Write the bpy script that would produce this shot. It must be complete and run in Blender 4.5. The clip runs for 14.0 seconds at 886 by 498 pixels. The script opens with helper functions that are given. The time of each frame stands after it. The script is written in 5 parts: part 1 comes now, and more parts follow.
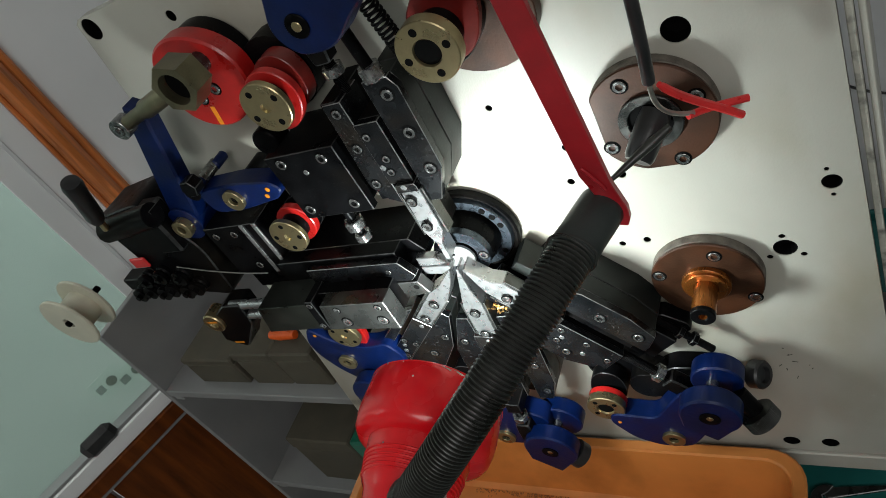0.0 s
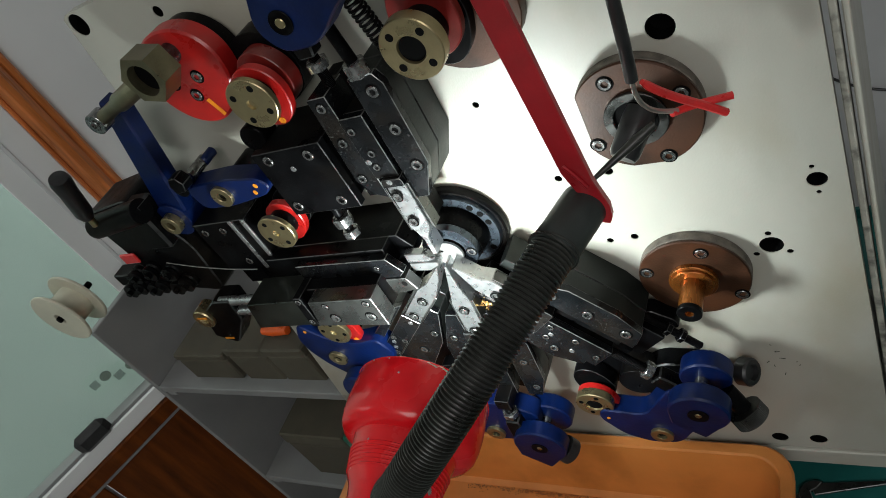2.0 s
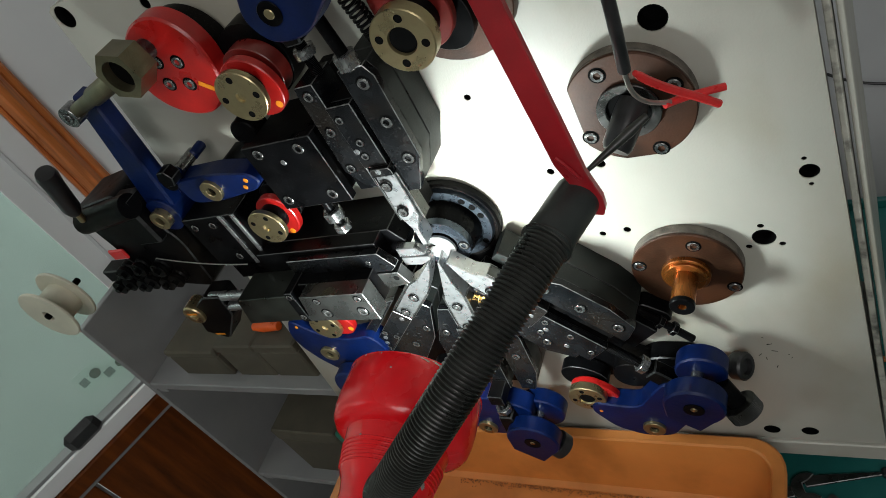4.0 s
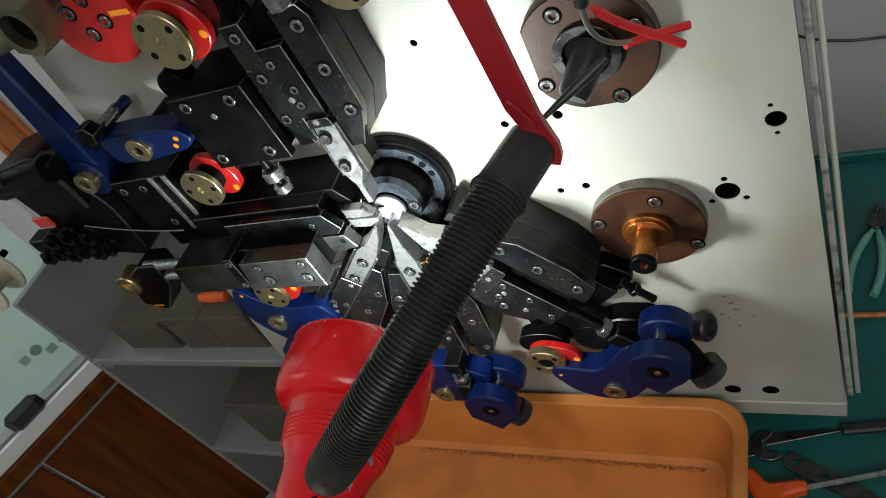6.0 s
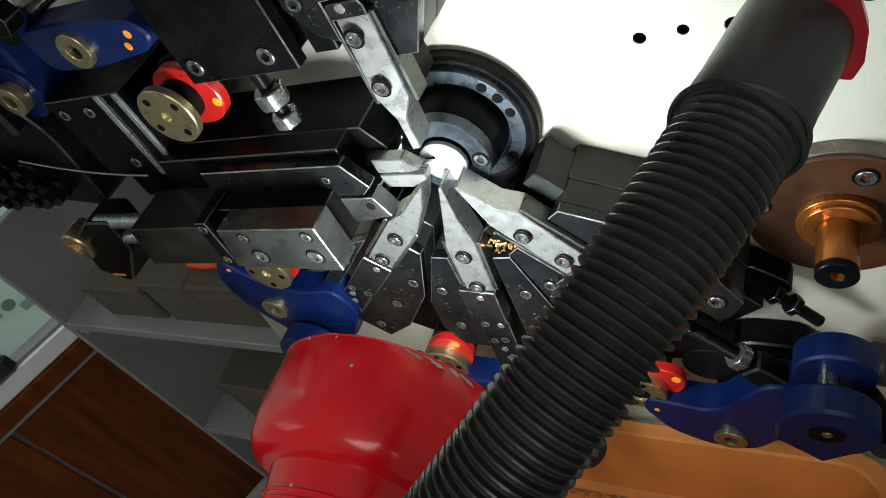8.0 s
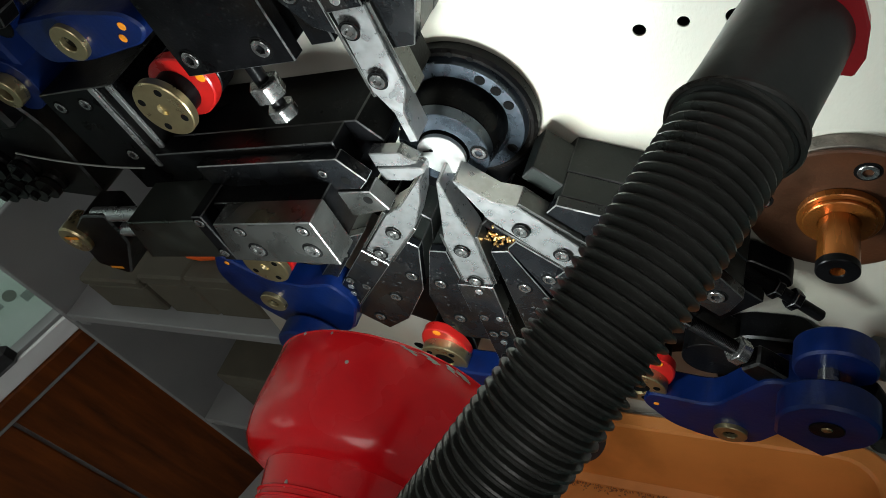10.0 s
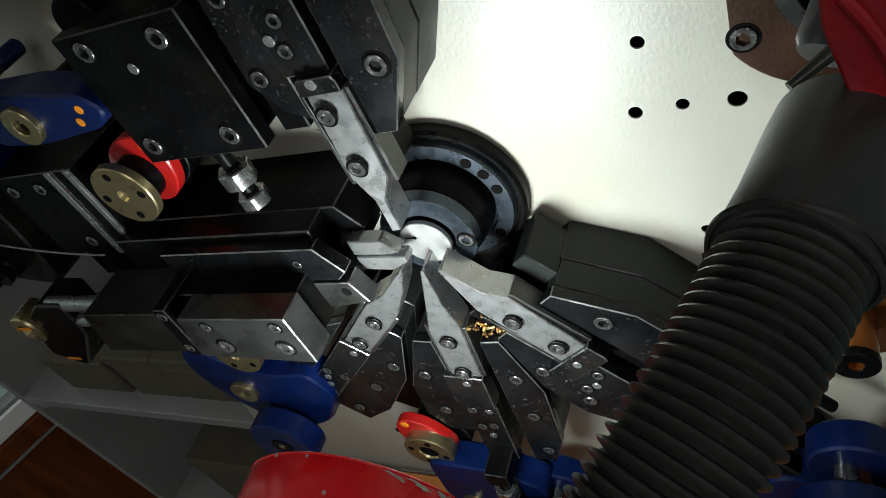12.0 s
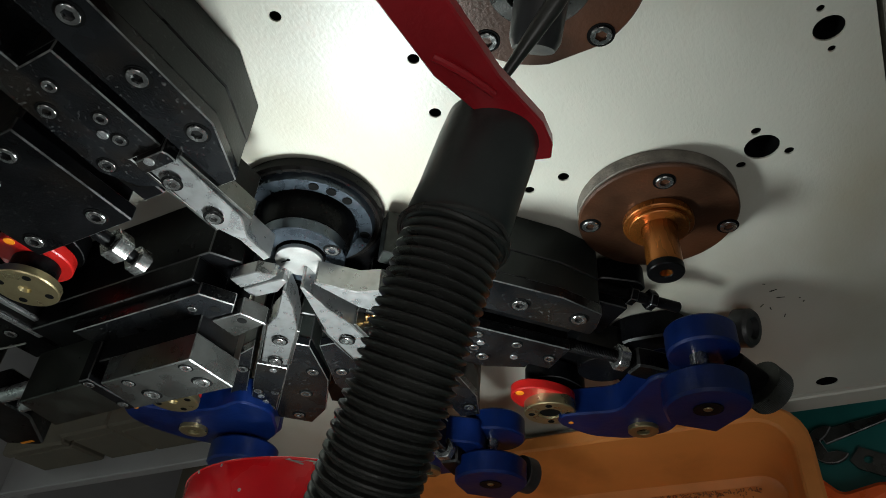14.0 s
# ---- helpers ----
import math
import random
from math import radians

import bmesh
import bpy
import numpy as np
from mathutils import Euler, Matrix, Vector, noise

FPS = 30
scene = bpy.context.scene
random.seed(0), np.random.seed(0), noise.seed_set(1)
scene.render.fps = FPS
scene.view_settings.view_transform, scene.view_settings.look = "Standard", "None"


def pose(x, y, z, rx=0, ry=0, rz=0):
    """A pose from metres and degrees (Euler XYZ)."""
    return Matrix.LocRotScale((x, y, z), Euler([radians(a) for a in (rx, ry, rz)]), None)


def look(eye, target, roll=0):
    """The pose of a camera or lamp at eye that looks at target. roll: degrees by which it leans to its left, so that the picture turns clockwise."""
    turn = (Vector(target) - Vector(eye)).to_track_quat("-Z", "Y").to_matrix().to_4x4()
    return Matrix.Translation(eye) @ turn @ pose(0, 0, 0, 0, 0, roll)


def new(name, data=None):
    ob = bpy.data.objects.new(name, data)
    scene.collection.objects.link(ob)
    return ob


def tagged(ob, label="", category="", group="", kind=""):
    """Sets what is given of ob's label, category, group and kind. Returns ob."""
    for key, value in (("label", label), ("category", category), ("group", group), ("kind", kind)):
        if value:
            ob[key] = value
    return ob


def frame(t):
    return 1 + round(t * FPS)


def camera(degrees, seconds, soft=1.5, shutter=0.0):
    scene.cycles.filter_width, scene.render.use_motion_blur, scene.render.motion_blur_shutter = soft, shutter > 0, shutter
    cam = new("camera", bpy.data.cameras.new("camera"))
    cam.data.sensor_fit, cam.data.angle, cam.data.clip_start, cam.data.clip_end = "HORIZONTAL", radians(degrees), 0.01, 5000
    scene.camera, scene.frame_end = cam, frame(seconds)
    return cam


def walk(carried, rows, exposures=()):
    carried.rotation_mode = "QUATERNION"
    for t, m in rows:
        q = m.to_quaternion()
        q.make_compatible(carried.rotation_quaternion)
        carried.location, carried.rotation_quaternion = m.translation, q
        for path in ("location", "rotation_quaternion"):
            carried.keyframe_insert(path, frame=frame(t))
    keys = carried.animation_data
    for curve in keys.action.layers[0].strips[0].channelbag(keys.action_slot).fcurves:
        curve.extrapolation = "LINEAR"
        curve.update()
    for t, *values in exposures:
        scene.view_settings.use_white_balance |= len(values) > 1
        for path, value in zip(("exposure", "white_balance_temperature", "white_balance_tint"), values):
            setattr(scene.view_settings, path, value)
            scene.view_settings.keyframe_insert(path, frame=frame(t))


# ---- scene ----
cam = camera(64.2, 14.0, soft=0.9)
PATH = [
    (0, (0.232, -0.585, 0.632), (-0.823, 0.637, -0.549), -32.5),
    (0.5, (0.237, -0.592, 0.632), (-0.814, 0.638, -0.544), -32.1),
    (1, (0.244, -0.592, 0.637), (-0.805, 0.63, -0.548), -32.3),
    (1.5, (0.244, -0.586, 0.631), (-0.808, 0.631, -0.557), -32.4),
    (2, (0.243, -0.58, 0.628), (-0.809, 0.633, -0.564), -32.5),
    (2.5, (0.243, -0.583, 0.629), (-0.806, 0.627, -0.569), -32.6),
    (5, (0.238, -0.575, 0.619), (-0.787, 0.64, -0.595), -32.4),
    (5.5, (0.241, -0.572, 0.618), (-0.774, 0.649, -0.599), -32.4),
    (6, (0.225, -0.551, 0.581), (-0.721, 0.623, -0.733), -32.4),
    (6.5, (0.173, -0.491, 0.443), (-0.753, 0.614, -0.943), -33.0),
    (7, (0.109, -0.435, 0.441), (-0.868, 0.698, -0.887), -31.3),
    (7.5, (0.077, -0.41, 0.434), (-0.926, 0.697, -0.896), -31.1),
    (8, (0.061, -0.402, 0.428), (-0.931, 0.686, -0.926), -30.9),
    (10.5, (0.062, -0.396, 0.425), (-0.935, 0.667, -0.945), -31.4),
    (11, (0.062, -0.394, 0.423), (-0.929, 0.675, -0.946), -31.2),
    (11.5, (0.064, -0.389, 0.42), (-0.921, 0.694, -0.943), -30.9),
    (11.7, (0.059, -0.39, 0.403), (-0.901, 0.814, -0.873), -27.5),
    (12, (0.037, -0.358, 0.417), (-0.901, 0.853, -0.869), -28.6),
    (12.5, (0.033, -0.349, 0.414), (-0.889, 0.827, -0.915), -29.0),
    (13, (0.054, -0.36, 0.417), (-0.866, 0.785, -0.94), -29.6),
    (13.5, (0.097, -0.42, 0.423), (-0.814, 0.62, -1.022), -35.4),
    (14, (0.132, -0.385, 0.444), (-0.693, 0.819, -0.924), -40.9),
]
walk(cam, [(t, look(eye, target, roll)) for t, eye, target, roll in PATH],
     exposures=[(0.0, -0.98), (5.0, -0.98), (6.0, -0.88), (6.5, -0.75), (7.0, -0.8), (7.5, -0.9), (8.0, -1.1), (10.5, -1.45), (11.0, -1.45), (11.5, -1.5), (12.0, -1.85), (12.5, -1.95), (13.0, -2.05), (13.5, -1.9), (14.0, -1.85)])

# ---- world, daylight and exposure ----
T_CYCLE = 0.511
world = bpy.data.worlds.new("World")
scene.world = world
world.use_nodes = True
wn = world.node_tree
sky = wn.nodes.new("ShaderNodeTexSky")
sky.sky_type, sky.sun_disc, sky.sun_elevation, sky.sun_rotation = "NISHITA", False, radians(40), radians(200)
wn.links.new(sky.outputs[0], wn.nodes["Background"].inputs[0])
wn.nodes["Background"].inputs[1].default_value = 0.1


def area_lamp(name, eye, target, w, h, watts, colour):
    data = bpy.data.lights.new(name, "AREA")
    data.shape, data.size, data.size_y, data.energy, data.color = "RECTANGLE", w, h, watts, colour
    ob = new(name, data)
    ob.matrix_world = look(eye, target)
    return ob


# unseen area lamps added for daylight: an assumed front window, and behind the partition
area_lamp("front_daylight_fill", (0.9, -2.35, 1.85), (-0.5, 0.0, 0.1), 1.9, 1.25, 50.0, (1.0, 0.985, 0.94))
area_lamp("side_daylight_fill", (-2.3, -1.2, 1.5), (-0.6, -0.1, 0.1), 1.0, 1.0, 9.0, (0.95, 0.985, 0.96))
# unseen lamp added overhead to brighten the passage behind the glass
area_lamp("passage_fill", (-2.15, 0.75, 2.35), (-2.15, 0.75, 0.0), 1.2, 0.8, 42.0, (0.95, 1.0, 0.97))


# ---- materials ----
def material(name, colour, rough=0.5, metal=0.0, var=0.12, scale=60.0, fine=600.0, bump=0.0, bump_scale=None, dark=None, dark_amount=0.0,
             dark_scale=14.0, coat=0.0, rough_var=0.1, stretch=(1, 1, 1), piece=0.0, spec=0.5, wear=0.0, wear_scale=330.0):
    m = bpy.data.materials.new(name)
    m.use_nodes = True
    nt, n = m.node_tree, m.node_tree.nodes
    b = n["Principled BSDF"]
    tc, mp = n.new("ShaderNodeTexCoord"), n.new("ShaderNodeMapping")
    mp.inputs["Scale"].default_value = stretch
    nt.links.new(tc.outputs["Object"], mp.inputs[0])

    def noise_tex(s, detail=4.0):
        x = n.new("ShaderNodeTexNoise")
        x.inputs["Scale"].default_value, x.inputs["Detail"].default_value = s, detail
        nt.links.new(mp.outputs[0], x.inputs["Vector"])
        return x.outputs[0]

    def mix(fac, a, c, kind="MIX"):
        x = n.new("ShaderNodeMix")
        x.data_type, x.blend_type = "RGBA", kind
        for k, v in ((0, fac), (6, a), (7, c)):
            if hasattr(v, "links"):
                nt.links.new(v, x.inputs[k])
            else:
                x.inputs[k].default_value = v
        return x.outputs[2]

    def ramp(src, lo, hi, a=0.0, c=1.0):
        x = n.new("ShaderNodeMapRange")
        x.inputs[1].default_value, x.inputs[2].default_value, x.inputs[3].default_value, x.inputs[4].default_value = lo, hi, a, c
        nt.links.new(src, x.inputs[0])
        return x.outputs[0]

    col = (*colour, 1)
    lo = tuple(c * (1 - 2 * var) for c in colour) + (1,)
    hi = tuple(min(1, c * (1 + 2 * var)) for c in colour) + (1,)
    big, small = noise_tex(scale), noise_tex(fine, 2.0)
    out = mix(ramp(big, 0.3, 0.7), lo, hi)
    out = mix(ramp(small, 0.35, 0.65, 0.0, 0.5), out, col)
    if dark:
        out = mix(ramp(noise_tex(dark_scale, 6.0), 0.5, 0.72, 0.0, dark_amount), out, (*dark, 1))
    if wear:
        spots = n.new("ShaderNodeMath")
        spots.operation = "MULTIPLY"
        nt.links.new(ramp(noise_tex(wear_scale, 5.0), 0.6, 0.68, 0.0, wear), spots.inputs[0])
        nt.links.new(ramp(noise_tex(24.0, 3.0), 0.42, 0.62), spots.inputs[1])
        out = mix(spots.outputs[0], out, (0.2, 0.2, 0.195, 1))
    if piece:
        oi = n.new("ShaderNodeObjectInfo")
        out = mix(ramp(oi.outputs["Random"], 0, 1, 0, piece), out, tuple(c * 0.45 for c in colour) + (1,))
    nt.links.new(out, b.inputs["Base Color"])
    nt.links.new(ramp(big, 0.3, 0.7, max(0.03, rough - rough_var), min(1, rough + rough_var)), b.inputs["Roughness"])
    b.inputs["Metallic"].default_value = metal
    b.inputs["Specular IOR Level"].default_value = spec
    b.inputs["Coat Weight"].default_value = coat
    b.inputs["Coat Roughness"].default_value = 0.12
    if bump:
        bp = n.new("ShaderNodeBump")
        bp.inputs["Strength"].default_value, bp.inputs["Distance"].default_value = bump, 0.001
        nt.links.new(noise_tex(bump_scale or fine, 3.0), bp.inputs["Height"])
        nt.links.new(bp.outputs[0], b.inputs["Normal"])
    return m


CREAM = material("cream_machine_paint", (0.455, 0.445, 0.39), 0.38, var=0.04, scale=9, fine=900, bump=0.25, bump_scale=420, dark=(0.31, 0.255, 0.15), dark_amount=0.42, dark_scale=7, stretch=(1, 0.6, 1))
CREAM_EDGE = material("chipped_paint_edge", (0.45, 0.44, 0.38), 0.6, var=0.1, scale=40, dark=(0.03, 0.03, 0.03), dark_amount=0.95, dark_scale=55, bump=0.6)
BLACK = material("blackened_steel", (0.003, 0.003, 0.0034), 0.34, 0.0, var=0.3, scale=35, fine=500, bump=0.15, dark=(0.012, 0.009, 0.006), dark_amount=0.5, spec=0.06, wear=0.05)
BLOCK = material("dark_grey_oxide_steel", (0.015, 0.0175, 0.016), 0.42, 0.1, var=0.2, scale=25, fine=500, bump=0.12, dark=(0.006, 0.006, 0.006), dark_amount=0.5, spec=0.2, wear=0.1)
GIB = material("blued_ground_steel", (0.0065, 0.007, 0.008), 0.25, 0.25, var=0.3, scale=28, fine=700, bump=0.14, dark=(0.018, 0.013, 0.009), dark_amount=0.6, dark_scale=22, spec=0.28, wear=0.26)
BLUED = material("blue_tempered_steel", (0.055, 0.068, 0.085), 0.3, 0.7, var=0.2, scale=60, fine=900, bump=0.12, dark=(0.02, 0.02, 0.02), dark_amount=0.5, dark_scale=50)
STEEL = material("ground_tool_steel", (0.43, 0.435, 0.44), 0.3, 0.85, var=0.04, scale=90, fine=1400, bump=0.06, dark=(0.2, 0.19, 0.17), dark_amount=0.25, dark_scale=140, rough_var=0.07)
WORN = material("worn_grey_steel", (0.085, 0.086, 0.082), 0.31, 0.82, var=0.2, scale=40, fine=700, bump=0.14, dark=(0.03, 0.026, 0.02), dark_amount=0.6, dark_scale=30, rough_var=0.14, wear=0.25)
ENDBLOCK = material("green_grey_steel", (0.045, 0.049, 0.042), 0.34, 0.7, var=0.2, scale=30, fine=700, bump=0.1, dark=(0.02, 0.02, 0.017), dark_amount=0.6, dark_scale=18)
SCREW = material("screw_steel", (0.27, 0.27, 0.265), 0.22, 0.9, var=0.25, scale=200)
NUT = material("bright_zinc_nut", (0.3, 0.3, 0.295), 0.25, 0.9, var=0.1, scale=150, dark=(0.08, 0.075, 0.07), dark_amount=0.5, dark_scale=60)
RUST = material("oily_brown_steel", (0.04, 0.0165, 0.008), 0.42, 0.25, var=0.3, scale=30, fine=400, bump=0.25, dark=(0.075, 0.024, 0.008), dark_amount=0.8, dark_scale=14, spec=0.35)
RUSTEDGE = material("scaled_steel_rim", (0.15, 0.13, 0.11), 0.7, 0.3, var=0.3, scale=80, bump=0.8, bump_scale=300)
AMBER = material("greasy_amber_steel", (0.26, 0.085, 0.016), 0.25, 0.7, var=0.25, scale=40, dark=(0.1, 0.04, 0.02), dark_amount=0.7, dark_scale=30, stretch=(1, 1, 0.3))
BRASS = material("brass_plated_steel", (0.44, 0.36, 0.2), 0.3, 0.9, var=0.12, scale=40, bump=0.06, dark=(0.1, 0.08, 0.05), dark_amount=0.4, dark_scale=40)
OLIVE = material("olive_zinc_steel", (0.22, 0.195, 0.12), 0.36, 0.85, var=0.2, scale=30, dark=(0.06, 0.052, 0.03), dark_amount=0.6, bump=0.1)
RED = material("red_cam_paint", (0.44, 0.012, 0.010), 0.35, var=0.14, scale=25, bump=0.1, dark=(0.14, 0.006, 0.006), dark_amount=0.6, coat=0.2)
MAROON = material("dark_oily_red_paint", (0.17, 0.012, 0.009), 0.35, var=0.25, scale=30, bump=0.15, dark=(0.05, 0.006, 0.005), dark_amount=0.7, coat=0.2)
REDBAR = material("red_bracket_paint", (0.42, 0.012, 0.02), 0.35, var=0.12, scale=20, bump=0.3, bump_scale=250, dark=(0.14, 0.01, 0.01), dark_amount=0.4, coat=0.3)
REDLAMP = material("worn_red_lamp_paint", (0.95, 0.008, 0.016), 0.24, 0.0, var=0.05, scale=18, bump=0.05, bump_scale=160, dark=(0.5, 0.006, 0.012), dark_amount=0.25, dark_scale=22, coat=0.5, spec=0.4)
BLUE = material("blue_lever_paint", (0.0004, 0.0085, 0.06), 0.42, var=0.25, scale=30, bump=0.25, bump_scale=200, dark=(0.002, 0.006, 0.03), dark_amount=0.8, coat=0.06, spec=0.28)
RUBBER = material("black_corrugated_plastic", (0.028, 0.029, 0.026), 0.33, var=0.25, scale=30, bump=0.1, dark=(0.05, 0.048, 0.04), dark_amount=0.5, dark_scale=25)
CUFF = material("black_tape_cuff", (0.03, 0.036, 0.034), 0.4, var=0.2, scale=25, bump=0.2, bump_scale=120)
PLASTIC = material("black_plastic", (0.02, 0.02, 0.021), 0.4, var=0.2, bump=0.1)
ORANGE = material("orange_tray_plastic", (0.72, 0.26, 0.06), 0.42, var=0.06, scale=12, bump=0.15, bump_scale=90, dark=(0.36, 0.115, 0.02), dark_amount=0.6, dark_scale=9)
HANDLE = material("orange_tool_handle", (0.8, 0.11, 0.012), 0.35, var=0.05)
TEAL = material("teal_bench_cover", (0.007, 0.115, 0.105), 0.5, var=0.12, scale=8, bump=0.1, dark=(0.004, 0.06, 0.055), dark_amount=0.5, dark_scale=12)
MINT = material("pale_green_grip", (0.16, 0.42, 0.33), 0.45, var=0.08)
GREEN = material("green_crate_plastic", (0.01, 0.15, 0.09), 0.45, var=0.1)
WALL = material("white_wall_paint", (0.82, 0.83, 0.83), 0.8, var=0.03, scale=3, bump=0.1, bump_scale=120)
GREYWALL = material("grey_wall_paint", (0.68, 0.69, 0.7), 0.8, var=0.05, scale=3, bump=0.1, bump_scale=120)
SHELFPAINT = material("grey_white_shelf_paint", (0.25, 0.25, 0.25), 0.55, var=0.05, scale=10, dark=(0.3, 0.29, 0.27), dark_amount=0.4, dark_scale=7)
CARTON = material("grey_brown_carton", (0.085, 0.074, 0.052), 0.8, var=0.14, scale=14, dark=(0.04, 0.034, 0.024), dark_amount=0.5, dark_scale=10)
WOOD = material("varnished_brown_wood", (0.6, 0.18, 0.045), 0.35, var=0.2, scale=10, fine=120, stretch=(6, 6, 0.6), coat=0.3, dark=(0.25, 0.06, 0.015), dark_amount=0.5)
WOODP = material("dark_varnished_panel", (0.13, 0.031, 0.003), 0.4, var=0.3, scale=7, fine=80, stretch=(5, 5, 0.5), spec=0.15, dark=(0.08, 0.018, 0.003), dark_amount=0.7, dark_scale=4)
NYLON = material("yellowed_white_nylon", (0.62, 0.59, 0.47), 0.5, var=0.06, scale=20)
# near-black: painted shade of holes and gaps; also scratches and the spool axle
HOLE = material("hole_shade_and_scratch_black", (0.003, 0.003, 0.003), 0.8, var=0.2, spec=0.05)
MARK = material("orange_paint_mark", (0.85, 0.27, 0.01), 0.5)
TAPE = material("red_shrink_tube", (0.7, 0.03, 0.03), 0.35, var=0.1)
WIREM = material("grey_wire", (0.4, 0.39, 0.36), 0.4, 0.8)
DULL = material("dull_bronze_wire", (0.3, 0.13, 0.045), 0.6, 0.2)
BRONZE = material("spring_wire_chips", (0.5, 0.3, 0.11), 0.3, 0.9)
FACE = material("frosted_steel_face", (0.36, 0.36, 0.35), 0.42, 0.75, var=0.08, scale=60, bump=0.2)
PALE = material("pale_floor_tile", (0.55, 0.56, 0.55), 0.35, var=0.05, scale=5)
CHIP = material("bare_metal_chip", (0.55, 0.53, 0.5), 0.4, 0.6)

# lighter bevels: rubbed metal plus the chamfers' highlights, put into the colour
BRIGHT_EDGE = material("rubbed_highlight_edge", (0.25, 0.25, 0.245), 0.34, 0.8, var=0.1, scale=90, dark=(0.05, 0.05, 0.05), dark_amount=0.85, dark_scale=70)
DARK_EDGE = material("rubbed_dim_highlight_edge", (0.045, 0.045, 0.045), 0.36, 0.5, var=0.3, scale=90, dark=(0.008, 0.008, 0.008), dark_amount=0.9, dark_scale=50)
WORN_LIT_EDGES = {BLACK: DARK_EDGE, BLOCK: DARK_EDGE, GIB: BRIGHT_EDGE, STEEL: BRIGHT_EDGE, WORN: BRIGHT_EDGE}


def glass_material(name, colour):
    m = bpy.data.materials.new(name)
    m.use_nodes = True
    b = m.node_tree.nodes["Principled BSDF"]
    b.inputs["Base Color"].default_value = (*colour, 1)
    b.inputs["Roughness"].default_value = 0.05
    b.inputs["Transmission Weight"].default_value = 0.85
    b.inputs["IOR"].default_value = 1.1
    return m


GLASS = glass_material("green_tinted_glass", (0.7, 0.86, 0.79))


def glow_material(name, colour, strength):
    m = bpy.data.materials.new(name)
    m.use_nodes = True
    b = m.node_tree.nodes["Principled BSDF"]
    b.inputs["Emission Color"].default_value = (*colour, 1)
    b.inputs["Emission Strength"].default_value = strength
    return m


BULB = glow_material("lit_bulb", (0.95, 1.0, 0.97), 20.0)


# ---- mesh helpers ----
def face_on(x, z, out=0.0, turn=0.0):
    """A pose on the machine face: local x right, y up, z out towards the operator."""
    return pose(x, -out, z, 90) @ pose(0, 0, 0, 0, 0, turn)


def add(bm, tmp, m=None, bevel=0.0):
    if bevel:
        tmp.normal_update()
        edges = [e for e in tmp.edges if len(e.link_faces) == 2 and e.calc_face_angle(0) > 0.6]
        if edges:
            bmesh.ops.bevel(tmp, geom=edges, offset=bevel, segments=1, affect="EDGES", clamp_overlap=True, material=1)
    if m is not None:
        bmesh.ops.transform(tmp, matrix=m, verts=tmp.verts)
    me = bpy.data.meshes.new("tmp")
    tmp.to_mesh(me)
    bm.from_mesh(me)
    bpy.data.meshes.remove(me)
    tmp.free()
    return bm


def prism(pts, z0, z1, bevel=0.0006, bm=None, m=None):
    """A polygon in x and y, thick from z0 to z1."""
    bm = bm or bmesh.new()
    t = bmesh.new()
    lo = [t.verts.new((x, y, z0)) for x, y in pts]
    hi = [t.verts.new((x, y, z1)) for x, y in pts]
    t.faces.new(hi)
    t.faces.new(lo[::-1])
    k = len(pts)
    for i in range(k):
        t.faces.new((lo[i], lo[(i + 1) % k], hi[(i + 1) % k], hi[i]))
    bmesh.ops.recalc_face_normals(t, faces=t.faces)
    return add(bm, t, m, bevel)


def box(x0, x1, y0, y1, z0, z1, bevel=0.0006, bm=None, m=None):
    return prism([(x0, y0), (x1, y0), (x1, y1), (x0, y1)], z0, z1, bevel, bm, m)


def lathe(profile, n=28, bm=None, m=None, centre=(0, 0)):
    """A body of turning: profile of (radius, z) from one end to the other."""
    bm = bm or bmesh.new()
    t = bmesh.new()
    rings = []
    for r, z in profile:
        if r < 1e-6:
            rings.append([t.verts.new((centre[0], centre[1], z))])
        else:
            rings.append([t.verts.new((centre[0] + r * math.cos(2 * math.pi * i / n), centre[1] + r * math.sin(2 * math.pi * i / n), z)) for i in range(n)])
    for a, b in zip(rings, rings[1:]):
        for i in range(n):
            j = (i + 1) % n
            if len(a) == 1 and len(b) == 1:
                continue
            if len(a) == 1:
                t.faces.new((a[0], b[j], b[i]))
            elif len(b) == 1:
                t.faces.new((a[i], a[j], b[0]))
            else:
                t.faces.new((a[i], a[j], b[j], b[i]))
    bmesh.ops.recalc_face_normals(t, faces=t.faces)
    return add(bm, t, m)


def cyl(r, z0, z1, n=28, bm=None, m=None, centre=(0, 0), chamfer=0.0008):
    c = min(chamfer, r * 0.3, abs(z1 - z0) * 0.3)
    return lathe([(0, z0), (r - c, z0), (r, z0 + c), (r, z1 - c), (r - c, z1), (0, z1)], n, bm, m, centre)


def ring(r0, r1, z0, z1, n=36, bm=None, m=None, centre=(0, 0), c=0.0007):
    return lathe([(r0, z0), (r1 - c, z0), (r1, z0 + c), (r1, z1 - c), (r1 - c, z1), (r0 + c, z1), (r0, z1 - c), (r0, z0)], n, bm, m, centre)


def between(a, b):
    """The pose whose z runs from a towards b."""
    a, b = Vector(a), Vector(b)
    return Matrix.Translation(a) @ (b - a).to_track_quat("Z", "Y").to_matrix().to_4x4()


def rod(a, b, r, n=16, bm=None):
    return cyl(r, 0, (Vector(b) - Vector(a)).length, n, bm, between(a, b))


